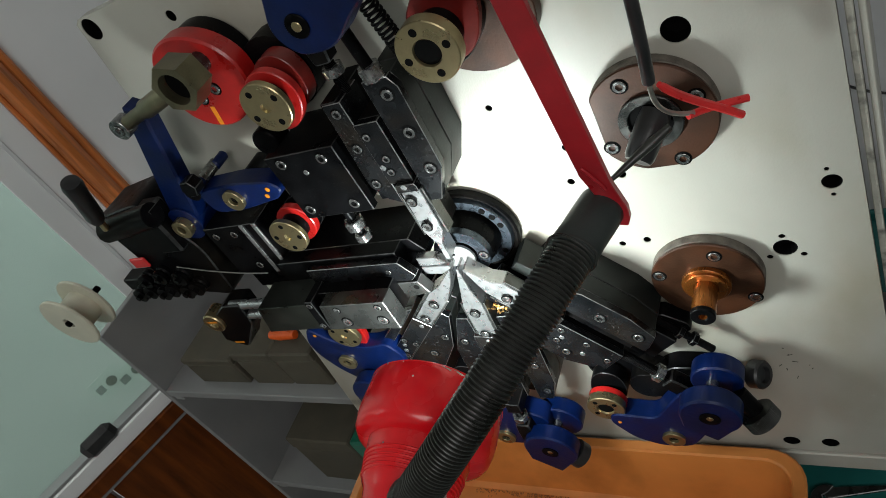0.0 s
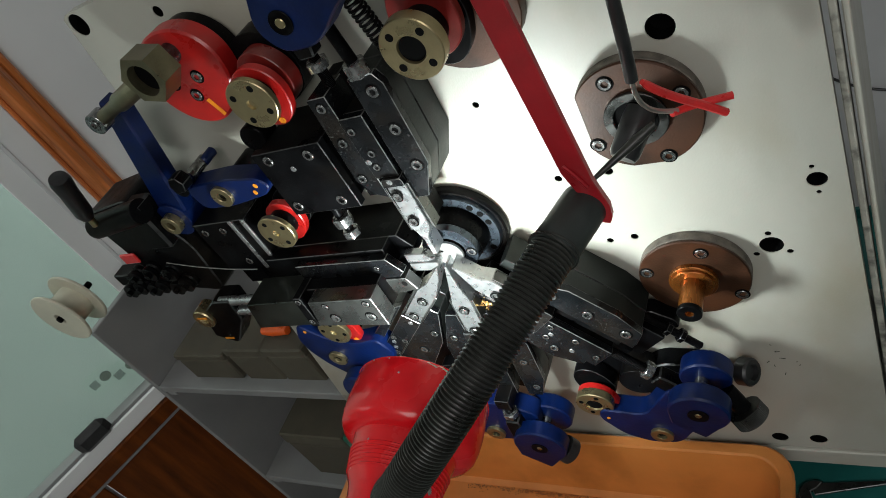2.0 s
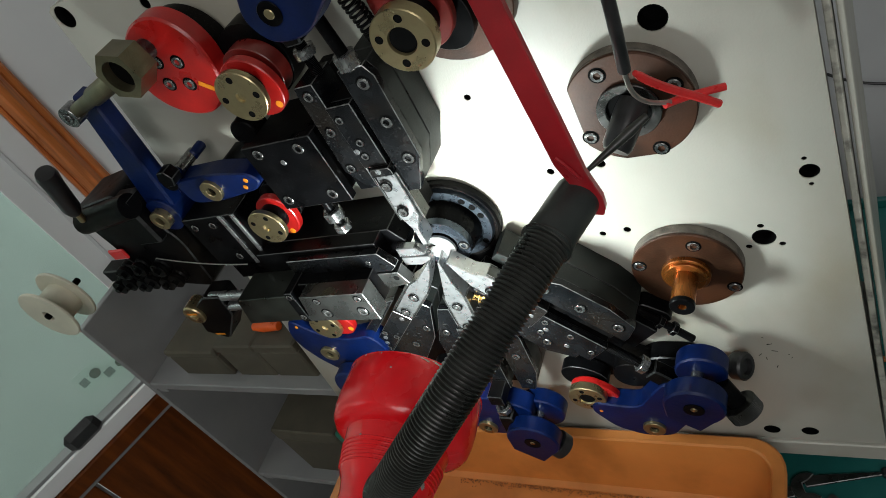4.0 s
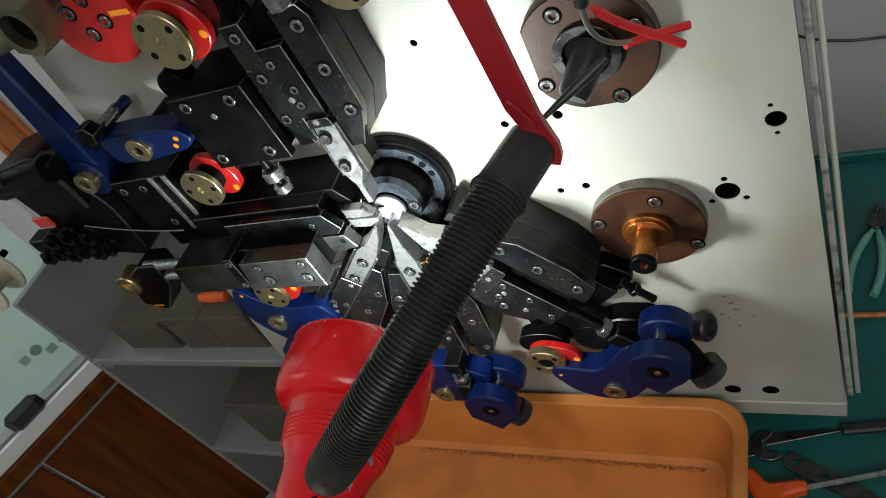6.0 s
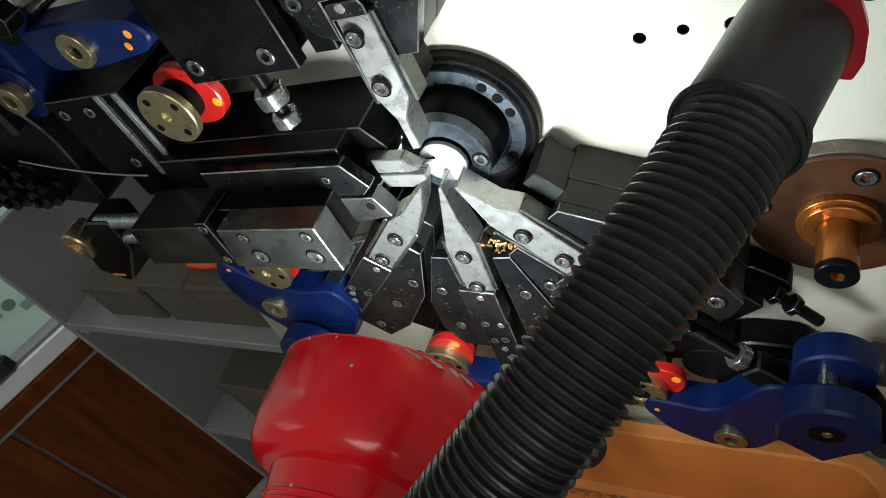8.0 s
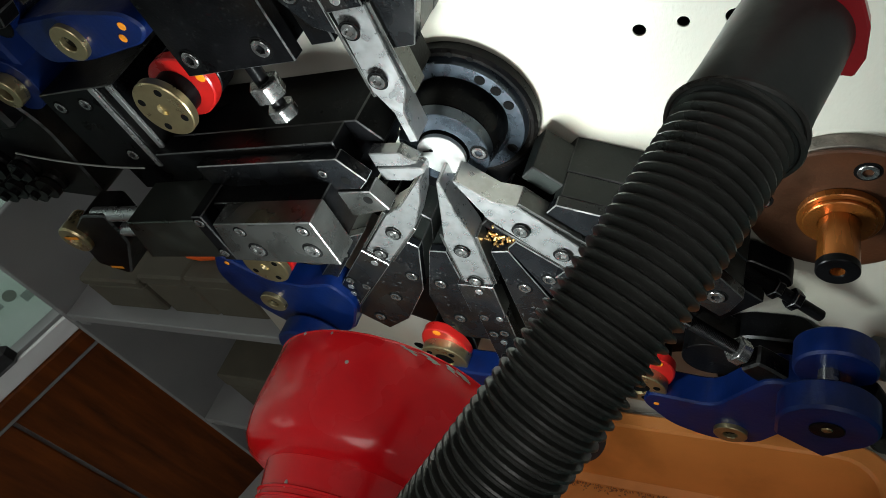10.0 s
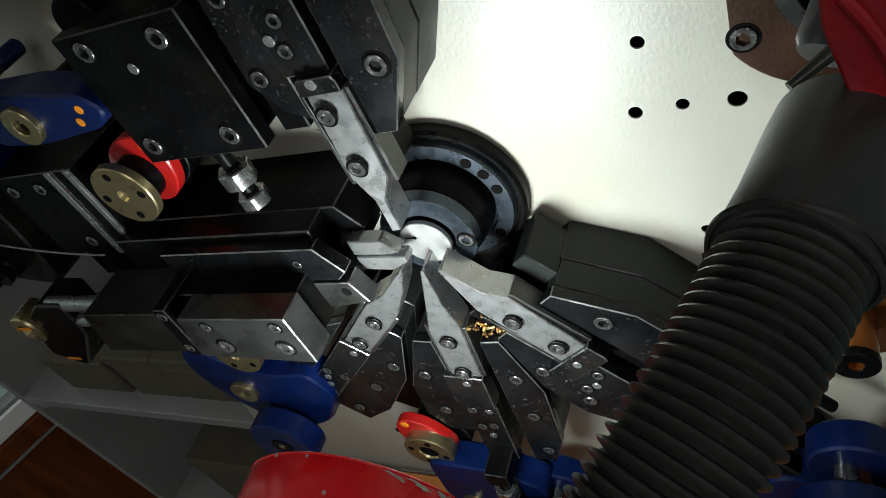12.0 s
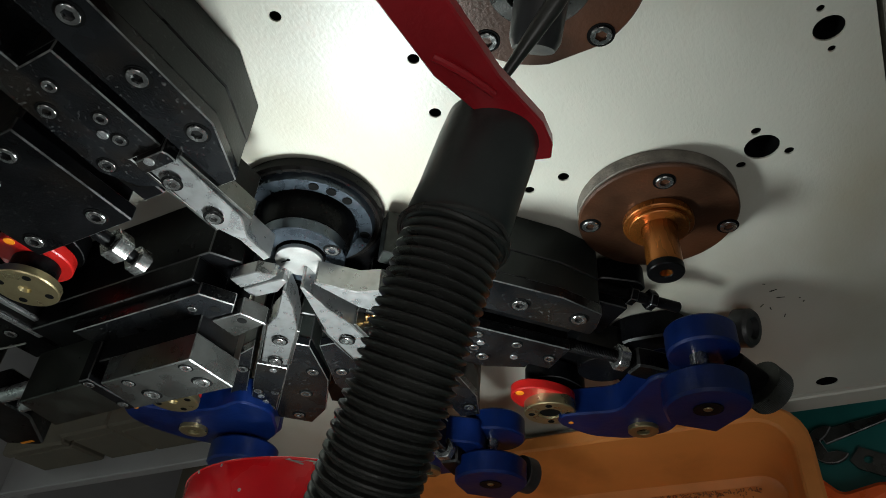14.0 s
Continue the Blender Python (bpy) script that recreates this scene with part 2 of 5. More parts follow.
def tube(points, r, n=10, bm=None):
    """A round bar along a line of points; r may be a list."""
    bm = bm or bmesh.new()
    pts = [Vector(p) for p in points]
    rs = r if isinstance(r, (list, tuple)) else [r] * len(pts)
    rings, up = [], Vector((0.3, 0.2, 0.93))
    for i, p in enumerate(pts):
        d = (pts[min(i + 1, len(pts) - 1)] - pts[max(i - 1, 0)]).normalized()
        side = d.cross(up).normalized()
        up = side.cross(d).normalized()
        rings.append([bm.verts.new(p + rs[i] * (math.cos(2 * math.pi * k / n) * side + math.sin(2 * math.pi * k / n) * up)) for k in range(n)])
    for a, b in zip(rings, rings[1:]):
        for k in range(n):
            bm.faces.new((a[k], a[(k + 1) % n], b[(k + 1) % n], b[k]))
    bm.faces.new(rings[0][::-1])
    bm.faces.new(rings[-1])
    bmesh.ops.recalc_face_normals(bm, faces=bm.faces)
    return bm


def mesh_of(name, bm, mat):
    me = bpy.data.meshes.new(name)
    bm.to_mesh(me)
    bm.free()
    me.materials.append(mat)
    if mat in WORN_LIT_EDGES:
        me.materials.append(WORN_LIT_EDGES[mat])
    else:
        me.materials.append(mat)
    for p in me.polygons:
        p.use_smooth = True
    me.set_sharp_from_angle(angle=radians(32))
    return me


def part(name, bm, mat, parent, label=""):
    ob = new(name, bm if isinstance(bm, bpy.types.Mesh) else mesh_of(name, bm, mat))
    ob.parent = parent
    return tagged(ob, label)


def thing(name, label, category, m, group="", kind=""):
    ob = new(name)
    ob.empty_display_size = 0.02
    ob.matrix_world = m
    return tagged(ob, label, category, group, kind)


def single(name, bm, mat, label, category, m=None, group="", kind=""):
    ob = new(name, mesh_of(name, bm, mat))
    if m is not None:
        ob.matrix_world = m
    return tagged(ob, label, category, group, kind)


def hexagon(r, turn=0.0):
    return [(r * math.cos(radians(60 * i + turn)), r * math.sin(radians(60 * i + turn))) for i in range(6)]


def make_screw(r, h):
    """A socket head cap screw: round head with a hexagon socket."""
    bm = bmesh.new()
    n = 24
    apo = r * 0.56

    def circle(rad, z):
        return [bm.verts.new((rad * math.cos(2 * math.pi * i / n), rad * math.sin(2 * math.pi * i / n), z)) for i in range(n)]

    def hexring(z):
        vs = []
        for i in range(n):
            a = 2 * math.pi * i / n
            k = apo / math.cos((a + math.pi / 6) % (math.pi / 3) - math.pi / 6) * 0.92
            vs.append(bm.verts.new((k * math.cos(a), k * math.sin(a), z)))
        return vs

    rings = [circle(r, 0), circle(r, h * 0.88), circle(r * 0.93, h), hexring(h), hexring(h * 0.25)]
    for a, b in zip(rings, rings[1:]):
        for i in range(n):
            bm.faces.new((a[i], a[(i + 1) % n], b[(i + 1) % n], b[i]))
    bm.faces.new(rings[-1])
    return mesh_of("bolt", bm, SCREW)


SCREWS = {r: make_screw(r, r * 0.55) for r in (0.0066, 0.0056, 0.0045, 0.0035)}
PIN = mesh_of("dowel", cyl(0.0036, 0, 0.0012, 16), STEEL)
# flat black ring round a screw head: painted shade of its counterbore
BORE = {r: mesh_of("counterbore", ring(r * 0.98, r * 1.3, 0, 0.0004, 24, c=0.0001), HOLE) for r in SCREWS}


def bolts(parent, spots, z, r=0.0056, bore=True):
    for x, y in spots:
        b = part("bolt", SCREWS[r], SCREW, parent)
        b.matrix_basis = pose(x, y, z - r * 0.28, 0, 0, (x * 9100 + y * 7300) % 60)
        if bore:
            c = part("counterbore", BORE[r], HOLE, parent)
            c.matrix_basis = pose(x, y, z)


def pins(parent, spots, z):
    for x, y in spots:
        part("dowel", PIN, STEEL, parent).matrix_basis = pose(x, y, z)


def rounded(points, r=0.01, n=5):
    """The outline with each corner rounded."""
    out, k = [], len(points)
    for i in range(k):
        p, a, b = Vector(points[i]), Vector(points[i - 1]), Vector(points[(i + 1) % k])
        d = min(r, (a - p).length * 0.45, (b - p).length * 0.45)
        s, e = p + (a - p).normalized() * d, p + (b - p).normalized() * d
        for j in range(n + 1):
            t = j / n
            q = s * (1 - t) ** 2 + p * 2 * t * (1 - t) + e * t * t
            out.append((q.x, q.y))
    return out


# ---- the room ----
def room():
    # side wall with the glazed partition: it runs at an angle to the machine
    ax, ay = 0.399, 0.917
    base = Matrix.Translation((-1.53, 0.12, 0)) @ Euler((0, 0, math.atan2(ay, ax))).to_matrix().to_4x4()
    # local x runs along the wall, y away from the machine
    sill = -0.52
    wall = thing("wall_side", "white partition wall with wooden trim", "wall", base, kind="structure")
    part("masonry", box(0.305, 3.0, 0.0, 0.12, -1.35, 2.6, 0), WALL, wall)
    part("masonry", box(-3.2, -2.2, 0.0, 0.12, -1.35, 2.6, 0), WALL, wall)
    part("header", box(-2.2, 0.305, 0.0, 0.12, 1.3, 2.6, 0), WALL, wall)
    jamb = thing("wooden_jamb", "varnished reddish brown moulded wooden post", "trim", base, kind="structure")
    for y0, y1, d, b in ((0.225, 0.237, 0.022, 0.003), (0.237, 0.284, 0.042, 0.016), (0.284, 0.305, 0.024, 0.006)):
        part("moulding", box(y0, y1, -d, 0.0, -1.3, 1.5, b), WOOD, jamb)
    part("white_strip", box(0.10, 0.225, -0.012, 0.02, -1.3, 1.5, 0.002), WALL, jamb)
    part("groove", box(0.155, 0.165, -0.016, -0.010, -1.3, 1.5, 0.001), GREYWALL, jamb)
    win = thing("window_1", "green tinted glass pane in a pale frame", "window", base, kind="structure")
    part("pane", box(-2.2, 0.10, 0.03, 0.036, sill + 0.05, 1.3, 0), GLASS, win).visible_shadow = False
    part("rail", box(-2.2, 0.10, -0.02, 0.05, sill, sill + 0.05, 0.003), WALL, win)
    part("seal", box(-2.2, 0.10, -0.012, 0.03, sill + 0.05, sill + 0.06, 0.001), SHELFPAINT, win)
    part("catch", box(-0.266, -0.166, -0.035, 0.0, -0.472, -0.412, 0.015), PLASTIC, win)
    low = thing("wall_panel", "varnished brown wooden panel with pale beads", "panel", base, kind="structure")
    part("rail", box(-2.4, 0.6, -0.03, 0.05, sill - 0.05, sill, 0.004), WOODP, low)
    part("bead", box(-2.4, 0.6, -0.02, 0.05, sill - 0.064, sill - 0.05, 0.002), SHELFPAINT, low)
    for x in (-2.4, -1.35, -0.30):
        part("panel", box(x, x + 1.04, 0.0, 0.05, -1.35, sill - 0.064, 0.003), WOODP, low)
    # cards propped behind the glass
    for x, z, w in ((-0.098, -0.372, 0.085), (-0.033, -0.400, 0.1)):
        cd = thing("card", "small printed card propped behind the glass", "card", base @ pose(x, 0.045, z), "cards")
        part("sheet", box(-w / 2, w / 2, 0.0, 0.0015, -0.035, 0.035, 0), WALL, cd)
        part("print", lathe([(0, 0), (0.015, 0), (0.015, 0.0006), (0, 0.0006)], 20, m=pose(0.012, -0.0001, 0.0, 90)), CARTON, cd, "brown printed spot")
        part("print_bar", box(-w * 0.4, -w * 0.15, -0.0006, -0.0001, -0.012, 0.012, 0), SHELFPAINT, cd)
    # what lies behind the glass
    single("wall_far", box(-4.0, 3.0, 1.5, 1.6, -1.35, 2.6, 0), WALL, "pale green-white wall behind the glass", "wall", base, kind="structure")
    single("floor_far", box(-4.0, 3.0, 0.12, 1.5, -1.45, -1.352, 0), PALE, "pale tiled floor behind the glass", "floor", base, kind="structure")
    # the rest of the room; right, front and ceiling are unseen, added against skylight
    single("wall_back", box(-2.0, 3.4, 1.3, 1.4, -1.35, 2.6, 0), GREYWALL, "unseen grey wall closing the room behind the machine", "wall", kind="structure")
    single("wall_right", box(2.6, 2.7, -2.6, 1.3, -1.35, 2.6, 0), GREYWALL, "unseen grey wall closing the room", "wall", kind="structure")
    front = thing("wall_front", "assumed white wall with a window opening, out of view", "wall", Matrix(), kind="structure")
    part("masonry", box(-3.2, -0.1, -2.7, -2.6, -1.35, 2.6, 0), WALL, front)
    part("masonry", box(1.9, 2.7, -2.7, -2.6, -1.35, 2.6, 0), WALL, front)
    part("masonry", box(-0.1, 1.9, -2.7, -2.6, -1.35, 1.1, 0), WALL, front)
    part("masonry", box(-0.1, 1.9, -2.7, -2.6, 2.45, 2.6, 0), WALL, front)
    single("floor", box(-3.4, 3.4, -2.7, 1.4, -1.45, -1.35, 0), PALE, "pale workshop floor", "floor", kind="structure")
    single("ceiling", box(-3.4, 3.4, -2.7, 1.4, 2.6, 2.7, 0), WALL, "unseen white ceiling that shuts out the sky", "ceiling", kind="structure")


room()


# ---- the machine face ----
def disc_cut(pts_outer, holes, z0, z1):
    """A plate with round holes: the outline filled by triangles, then given its thickness."""
    t = bmesh.new()
    loops = [pts_outer] + [[(x + r * math.cos(2 * math.pi * i / 20), y + r * math.sin(2 * math.pi * i / 20)) for i in range(20)] for x, y, r in holes]
    edges = []
    for loop in loops:
        vs = [t.verts.new((x, y, z1)) for x, y in loop]
        edges += [t.edges.new((vs[i], vs[(i + 1) % len(vs)])) for i in range(len(vs))]
    bmesh.ops.triangle_fill(t, use_beauty=True, use_dissolve=False, edges=edges)
    got = bmesh.ops.extrude_face_region(t, geom=t.faces[:])
    bmesh.ops.translate(t, vec=(0, 0, z0 - z1), verts=[v for v in got["geom"] if isinstance(v, bmesh.types.BMVert)])
    bmesh.ops.recalc_face_normals(t, faces=t.faces)
    return t


PLATE_HOLES = [
    (0.0925, 0.307, 0.0135), (-0.112, 0.268, 0.004), (0.195, 0.107, 0.0095), (0.192, 0.124, 0.0025), (0.195, 0.09, 0.0025),
    (0.142, 0.019, 0.0125), (0.125, 0.006, 0.0035), (0.159, 0.007, 0.0035), (0.141, 0.037, 0.0035), (0.146, -0.389, 0.0115), (0.096, -0.389, 0.0115),
    (-0.030, 0.047, 0.004), (0.0, 0.05, 0.0045), (-0.059, 0.152, 0.0045), (-0.031, 0.154, 0.004), (-0.001, 0.153, 0.0055), (-0.049, 0.2, 0.0042), (0.01, 0.2, 0.0042),
    (-0.559, 0.492, 0.0145), (-0.429, 0.473, 0.007), (-0.44, -0.3, 0.009), (-0.40, -0.3, 0.009),
]


def machine():
    body = thing("spring_machine_face", "cream hammered-paint front plate of a spring machine", "machine", face_on(0, 0))
    outline = [(-0.577, 0.503), (-0.569, 0.508), (-0.2, 0.52), (0.203, 0.53), (0.2085, 0.525), (0.2375, -0.412), (-0.706, -0.412)]
    plate = part("plate", disc_cut(outline, PLATE_HOLES, -0.02, 0.0), CREAM, body)
    # near-black cups put the shade inside each hole into the colour
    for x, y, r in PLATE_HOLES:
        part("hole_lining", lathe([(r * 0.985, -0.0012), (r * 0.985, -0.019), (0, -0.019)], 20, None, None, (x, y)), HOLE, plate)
    part("backing", box(-0.56, 0.18, -0.40, 0.49, -0.5, -0.045, 0.002), BLACK, body, "dark hollow machine body")
    part("base_lip", prism([(-0.71, -0.452), (0.2385, -0.452), (0.2395, -0.416), (-0.706, -0.416)], -0.3, 0.004, 0.002), CREAM, body)
    part("plate_edge", prism([(0.2145, 0.52), (0.221, 0.52), (0.2475, -0.41), (0.2405, -0.41)], -0.04, -0.006, 0.001), CREAM_EDGE, body, "chipped dark edge of the front plate")
    part("side_panel", prism([(0.224, 0.52), (0.230, 0.52), (0.2565, -0.41), (0.2505, -0.41)], -0.5, -0.01, 0.001), CREAM, body)


machine()


def bearing_flange(name, x, z, r, turn, flats, screws, label):
    f = thing(name, label, "flange", face_on(x, z, 0, turn), "bearing flanges")
    pts = []
    for i in range(64):
        a = 2 * math.pi * i / 64
        px, py = r * math.cos(a), r * math.sin(a)
        for fa, fd in flats:
            nx, ny = math.cos(radians(fa)), math.sin(radians(fa))
            over = px * nx + py * ny - fd
            if over > 0:
                px, py = px - over * nx, py - over * ny
        pts.append((px, py))
    part("rim", prism([(px * 1.004, py * 1.004) for px, py in pts], 0.0, 0.013, 0.0008), RUSTEDGE, f, "rough scaled rim")
    fp = part("face_plate", prism(pts, 0.013, 0.0175, 0.0012), RUST, f)
    bolts(fp, screws, 0.0175, 0.0066)
    return f


f1 = bearing_flange("bearing_flange", 0.053, 0.2285, 0.0625, 0, ((180, 0.052), (270, 0.06)), [(-0.0185, 0.044), (-0.046, -0.0255), (0.0185, -0.052), (0.046, 0.018)],
                    "brown oily steel bearing flange with four socket screws")
part("collar", ring(0.0215, 0.031, 0.0175, 0.022), WORN, f1)
part("bore", cyl(0.0215, 0.0172, 0.0185), HOLE, f1)
f2 = bearing_flange("bearing_flange", 0.0555, -0.0105, 0.0622, 0, ((128, 0.062),), [(-0.0505, 0.0155), (0.0165, 0.0425), (0.048, -0.03)],
                    "brown oily steel flange with a bare drive shaft")
part("collar", ring(0.0135, 0.0275, 0.0175, 0.024), AMBER, f2)
part("collar", ring(0.0135, 0.0235, 0.024, 0.0275), AMBER, f2)
part("shaft", lathe([(0, 0.0), (0.0135, 0.0), (0.0135, 0.066), (0.0125, 0.069), (0.0045, 0.069), (0.003, 0.062), (0, 0.062)], 28), AMBER, f2, "amber greased shaft end with a centre hole")
part("shaft_cap", ring(0.0046, 0.0139, 0.063, 0.0697), BLACK, f2, "dark oily shaft end")

CX, CZ = -0.2075, 0.104      # wire outlet
SX, SZ = -0.213, 0.108      # where the slides' centre lines meet


def quill():
    q = thing("wire_quill", "dark steel quill flange round a bright slotted disc", "quill", face_on(CX, CZ))
    part("flange", lathe([(0.0, 0), (0.061, 0), (0.0632, 0.002), (0.0632, 0.010), (0.061, 0.0125), (0.0585, 0.0125), (0.057, 0.010), (0.0, 0.010)], 56), BLACK, q)
    sr = part("step_ring", lathe([(0.036, 0.010), (0.0562, 0.010), (0.0545, 0.017), (0.0435, 0.0175), (0.0425, 0.013), (0.036, 0.013)], 56), BLUED, q, "blued ring with drilled holes")
    part("barrel", lathe([(0.0, 0.010), (0.0405, 0.010), (0.039, 0.032), (0.037, 0.040), (0.0, 0.040)], 48), BLACK, q)
    part("ring_plate", ring(0.0208, 0.0365, 0.040, 0.0512, 48), BLUED, q, "blued steel clamping ring")
    # black ring paints the shaded gap round the disc
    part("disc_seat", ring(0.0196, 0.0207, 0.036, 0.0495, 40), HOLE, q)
    part("disc_holder", cyl(0.0192, 0.04, 0.0532), BLACK, q)
    part("face_disc", lathe([(0, 0.0533), (0.0195, 0.0533), (0.0195, 0.0566), (0.019, 0.0571), (0.0, 0.0571)], 40), FACE, q, "bright frosted steel face disc")
    # wire hole, slot and drilled holes are black shapes painting their shade
    part("wire_hole", cyl(0.0016, 0.0569, 0.0574, 12, centre=(-0.006, 0.006)), HOLE, q)
    part("wire_slot", box(-0.0135, -0.006, 0.0052, 0.0064, 0.057, 0.0574, 0), HOLE, q)
    for a in (12, 30, 47, 318):
        part("hole", cyl(0.0042, 0.0172, 0.0179, 16, centre=(0.0488 * math.cos(radians(a)), 0.0488 * math.sin(radians(a)))), HOLE, sr)
    for a in (60, 75, 95):
        part("hole", cyl(0.0025, 0.0122, 0.0128, 12, centre=(0.0595 * math.cos(radians(a)), 0.0595 * math.sin(radians(a)))), HOLE, q)
    bolts(q, [(0.0292 * math.cos(radians(-8)), 0.0292 * math.sin(radians(-8)))], 0.0512, 0.0056)


quill()


# ---- slides ----
MOVERS = []   # (thing, function of the cycle's phase giving a pose)


def closed(p):
    """How far the tools are closed over the wire, 0 to 1, by the phase of the cycle."""
    return (0.5 + 0.5 * math.cos(2 * math.pi * p)) ** 3


def slide_guide(theta, pts, screws, label, big=False):
    """A fixed guide rail beside a tool slide: black base and blued cover plate."""
    g = thing("slide_guide", label, "slide guide", face_on(SX, SZ, 0, theta), "slide guides")
    mx, my = sum(p[0] for p in pts) / len(pts), sum(p[1] for p in pts) / len(pts)
    part("base", prism([(mx + (x - mx) * 0.995, my + (y - my) * 0.985) for x, y in pts], 0.0005, 0.038, 0.001), BLOCK, g)
    part("upper_base", prism([(mx + (x - mx) * 0.985, my + (y - my) * 0.95) for x, y in pts], 0.038, 0.0626, 0.001), BLOCK, g)
    gp = part("gib_plate", prism(pts, 0.0628, 0.073 if big else 0.0715, 0.0008), GIB, g, "blued steel cover plate")
    bolts(gp, screws, 0.073 if big else 0.0715, 0.0066 if big else 0.0056)
    return g


def tool_slide(theta, label, tool_pts, tool_bolts, block, tail, tail_bolts, stroke, tool_z=(0.056, 0.078)):
    """A moving slide: bright forming tool between two rails, clamp block, drilled tail plate."""
    base = face_on(SX, SZ, 0, theta)
    s = thing("tool_slide", label, "tool slide", base, "tool slides")
    u0, u1, v0, v1 = block
    t1, w0, w1 = tail
    ub, mid = tool_bolts[0][0] - 0.02, 0.5 * (v0 + v1)
    top = tool_z[1]
    part("slide_bar", box(ub, t1, w0 + 0.002, w1 - 0.002, 0.03, 0.0655, 0.0008), BLACK, s)
    tool = part("tool", prism(tool_pts, *tool_z, 0.0008), STEEL, s, "bright ground forming tool")
    ty = [p[1] for p in tool_pts if p[0] > ub]
    for y in (min(ty) - 0.0032, max(ty) + 0.0006):
        part("rail", box(ub + 0.004, u0, y, y + 0.0026, 0.06, top - 0.0015, 0.0004), WORN, s)
    part("clamp_block", prism([(u0, v0), (u0, v1), (u1 - 0.004, v1), (u1, v1 - 0.002), (u1, v0 + 0.002), (u1 - 0.004, v0)], 0.0655, top + 0.003, 0.0008), GIB, s, "spotted blued clamp block")
    pins(s, [(u0 + 0.008, mid + 0.002)], top + 0.003)
    bolts(tool, tool_bolts, top + 0.0028, 0.0056)
    tp = part("tail_plate", box(u1, t1, w0, w1, 0.0655, top - 0.002, 0.0009), GIB, s, "drilled blued tail plate")
    for k, (u, v) in enumerate(tail_bolts):
        if k % 3 == 1:
            pins(tp, [(u, v)], top - 0.002)
        else:
            bolts(tp, [(u, v)], top - 0.002, 0.0045)
    MOVERS.append((s, lambda p, b=base: b @ pose(-stroke * closed(p), 0, 0)))
    return s


def push_rod(slide, u_end, v, z, r=0.0062, n=0.05, head=0.0, nut=0.4):
    """The threaded adjusting rod, lock nut and clevis behind a slide."""
    prof = [(0, 0)]
    k = 0.0
    while k < n:
        prof += [(r * 0.84, k), (r, k + 0.0008)]
        k += 0.0016
    prof += [(0, n)]
    part("threaded_rod", lathe(prof, 18, m=between((u_end - 0.002, v, z), (u_end + 1, v, z))), BLACK, slide)
    part("lock_nut", prism(hexagon(r * 2.0), 0, 0.0105, 0.0009, m=between((u_end + n * nut, v, z), (u_end + 1, v, z))), NUT, slide, "steel hexagon lock nut")
    u0 = u_end + n * nut + 0.017
    part("clevis", prism([(u0, v - 0.010), (u0, v + 0.010), (u0 + 0.012, v + 0.012), (u0 + 0.042 + head, v + 0.012), (u0 + 0.042 + head, v - 0.012), (u0 + 0.012, v - 0.012)], z - 0.010, z + 0.010, 0.002), BLACK, slide)


# the upright slide above the wire outlet
g = slide_guide(90, [(0.105, -0.026), (0.105, -0.041), (0.15, -0.063), (0.25, -0.065), (0.263, -0.058), (0.263, -0.028)], [(0.149, -0.049), (0.197, -0.049), (0.244, -0.049)],
                "blued steel guide rail with socket screws above the quill", True)
sA = tool_slide(90, "bright forming tool on an upright black slide",
                [(0.030, -0.003), (0.031, -0.0105), (0.058, -0.0115), (0.077, -0.0225), (0.141, -0.0245), (0.141, 0.0005), (0.078, 0.0035), (0.058, -0.0035)],
                [(0.088, -0.0075), (0.127, -0.0075)], (0.141, 0.152, -0.0255, 0.002), (0.234, -0.022, 0.009), [(0.168, -0.002), (0.176, 0.004), (0.186, -0.006), (0.217, 0.001)], 0.014)
part("long_plate", prism([(0.12, 0.010), (0.15, 0.010), (0.262, 0.010), (0.262, 0.034), (0.15, 0.04), (0.128, 0.026)], 0.03, 0.072, 0.0009), GIB, sA, "scratched blued side plate")
bolts(sA, [(0.249, 0.022), (0.203, 0.024), (0.153, 0.029)], 0.072, 0.0056)
push_rod(sA, 0.262, 0.012, 0.05)

# lower slides
# black sheet added so that no cream plate shows between the slides
fan = thing("slide_base_plate", "black sheet filling the gaps under the lower slides", "base plate", face_on(SX, SZ))
part("plate", prism([(r * math.cos(radians(a)), r * math.sin(radians(a))) for r, seq in ((0.066, range(205, 326, 8)), (0.2, range(321, 290, -8)), (0.245, range(289, 266, -8)), (0.38, range(262, 234, -6)), (0.2, range(233, 209, -8))) for a in seq], 0.0004, 0.0034, 0.0006), BLACK, fan)
sB = tool_slide(225, "bright forming tool on a slanting black slide",
                [(0.013, -0.001), (0.0145, 0.002), (0.037, 0.0105), (0.070, 0.0178), (0.143, 0.0172), (0.143, -0.0072), (0.075, -0.008), (0.054, -0.0015)],
                [(0.0925, 0.0055), (0.132, 0.0055)], (0.143, 0.2, -0.011, 0.0182), (0.305, -0.0105, 0.0172), [(0.211, 0.012), (0.226, -0.001), (0.215, -0.005), (0.25, 0.011), (0.238, 0.005), (0.285, 0.003)], 0.008)
sC = tool_slide(265, "bright pointed forming tool on a black slide",
                [(0.010, 0.0065), (0.0108, 0.009), (0.046, 0.0115), (0.0737, 0.0178), (0.141, 0.0178), (0.141, -0.0095), (0.081, -0.0105), (0.044, -0.0015)],
                [(0.092, 0.0035), (0.134, 0.0035)], (0.141, 0.19, -0.0165, 0.0185), (0.288, -0.0145, 0.0165), [(0.201, -0.008), (0.2, 0.008), (0.226, 0.006), (0.23, -0.006), (0.244, 0.001), (0.272, 0.0)], 0.008)
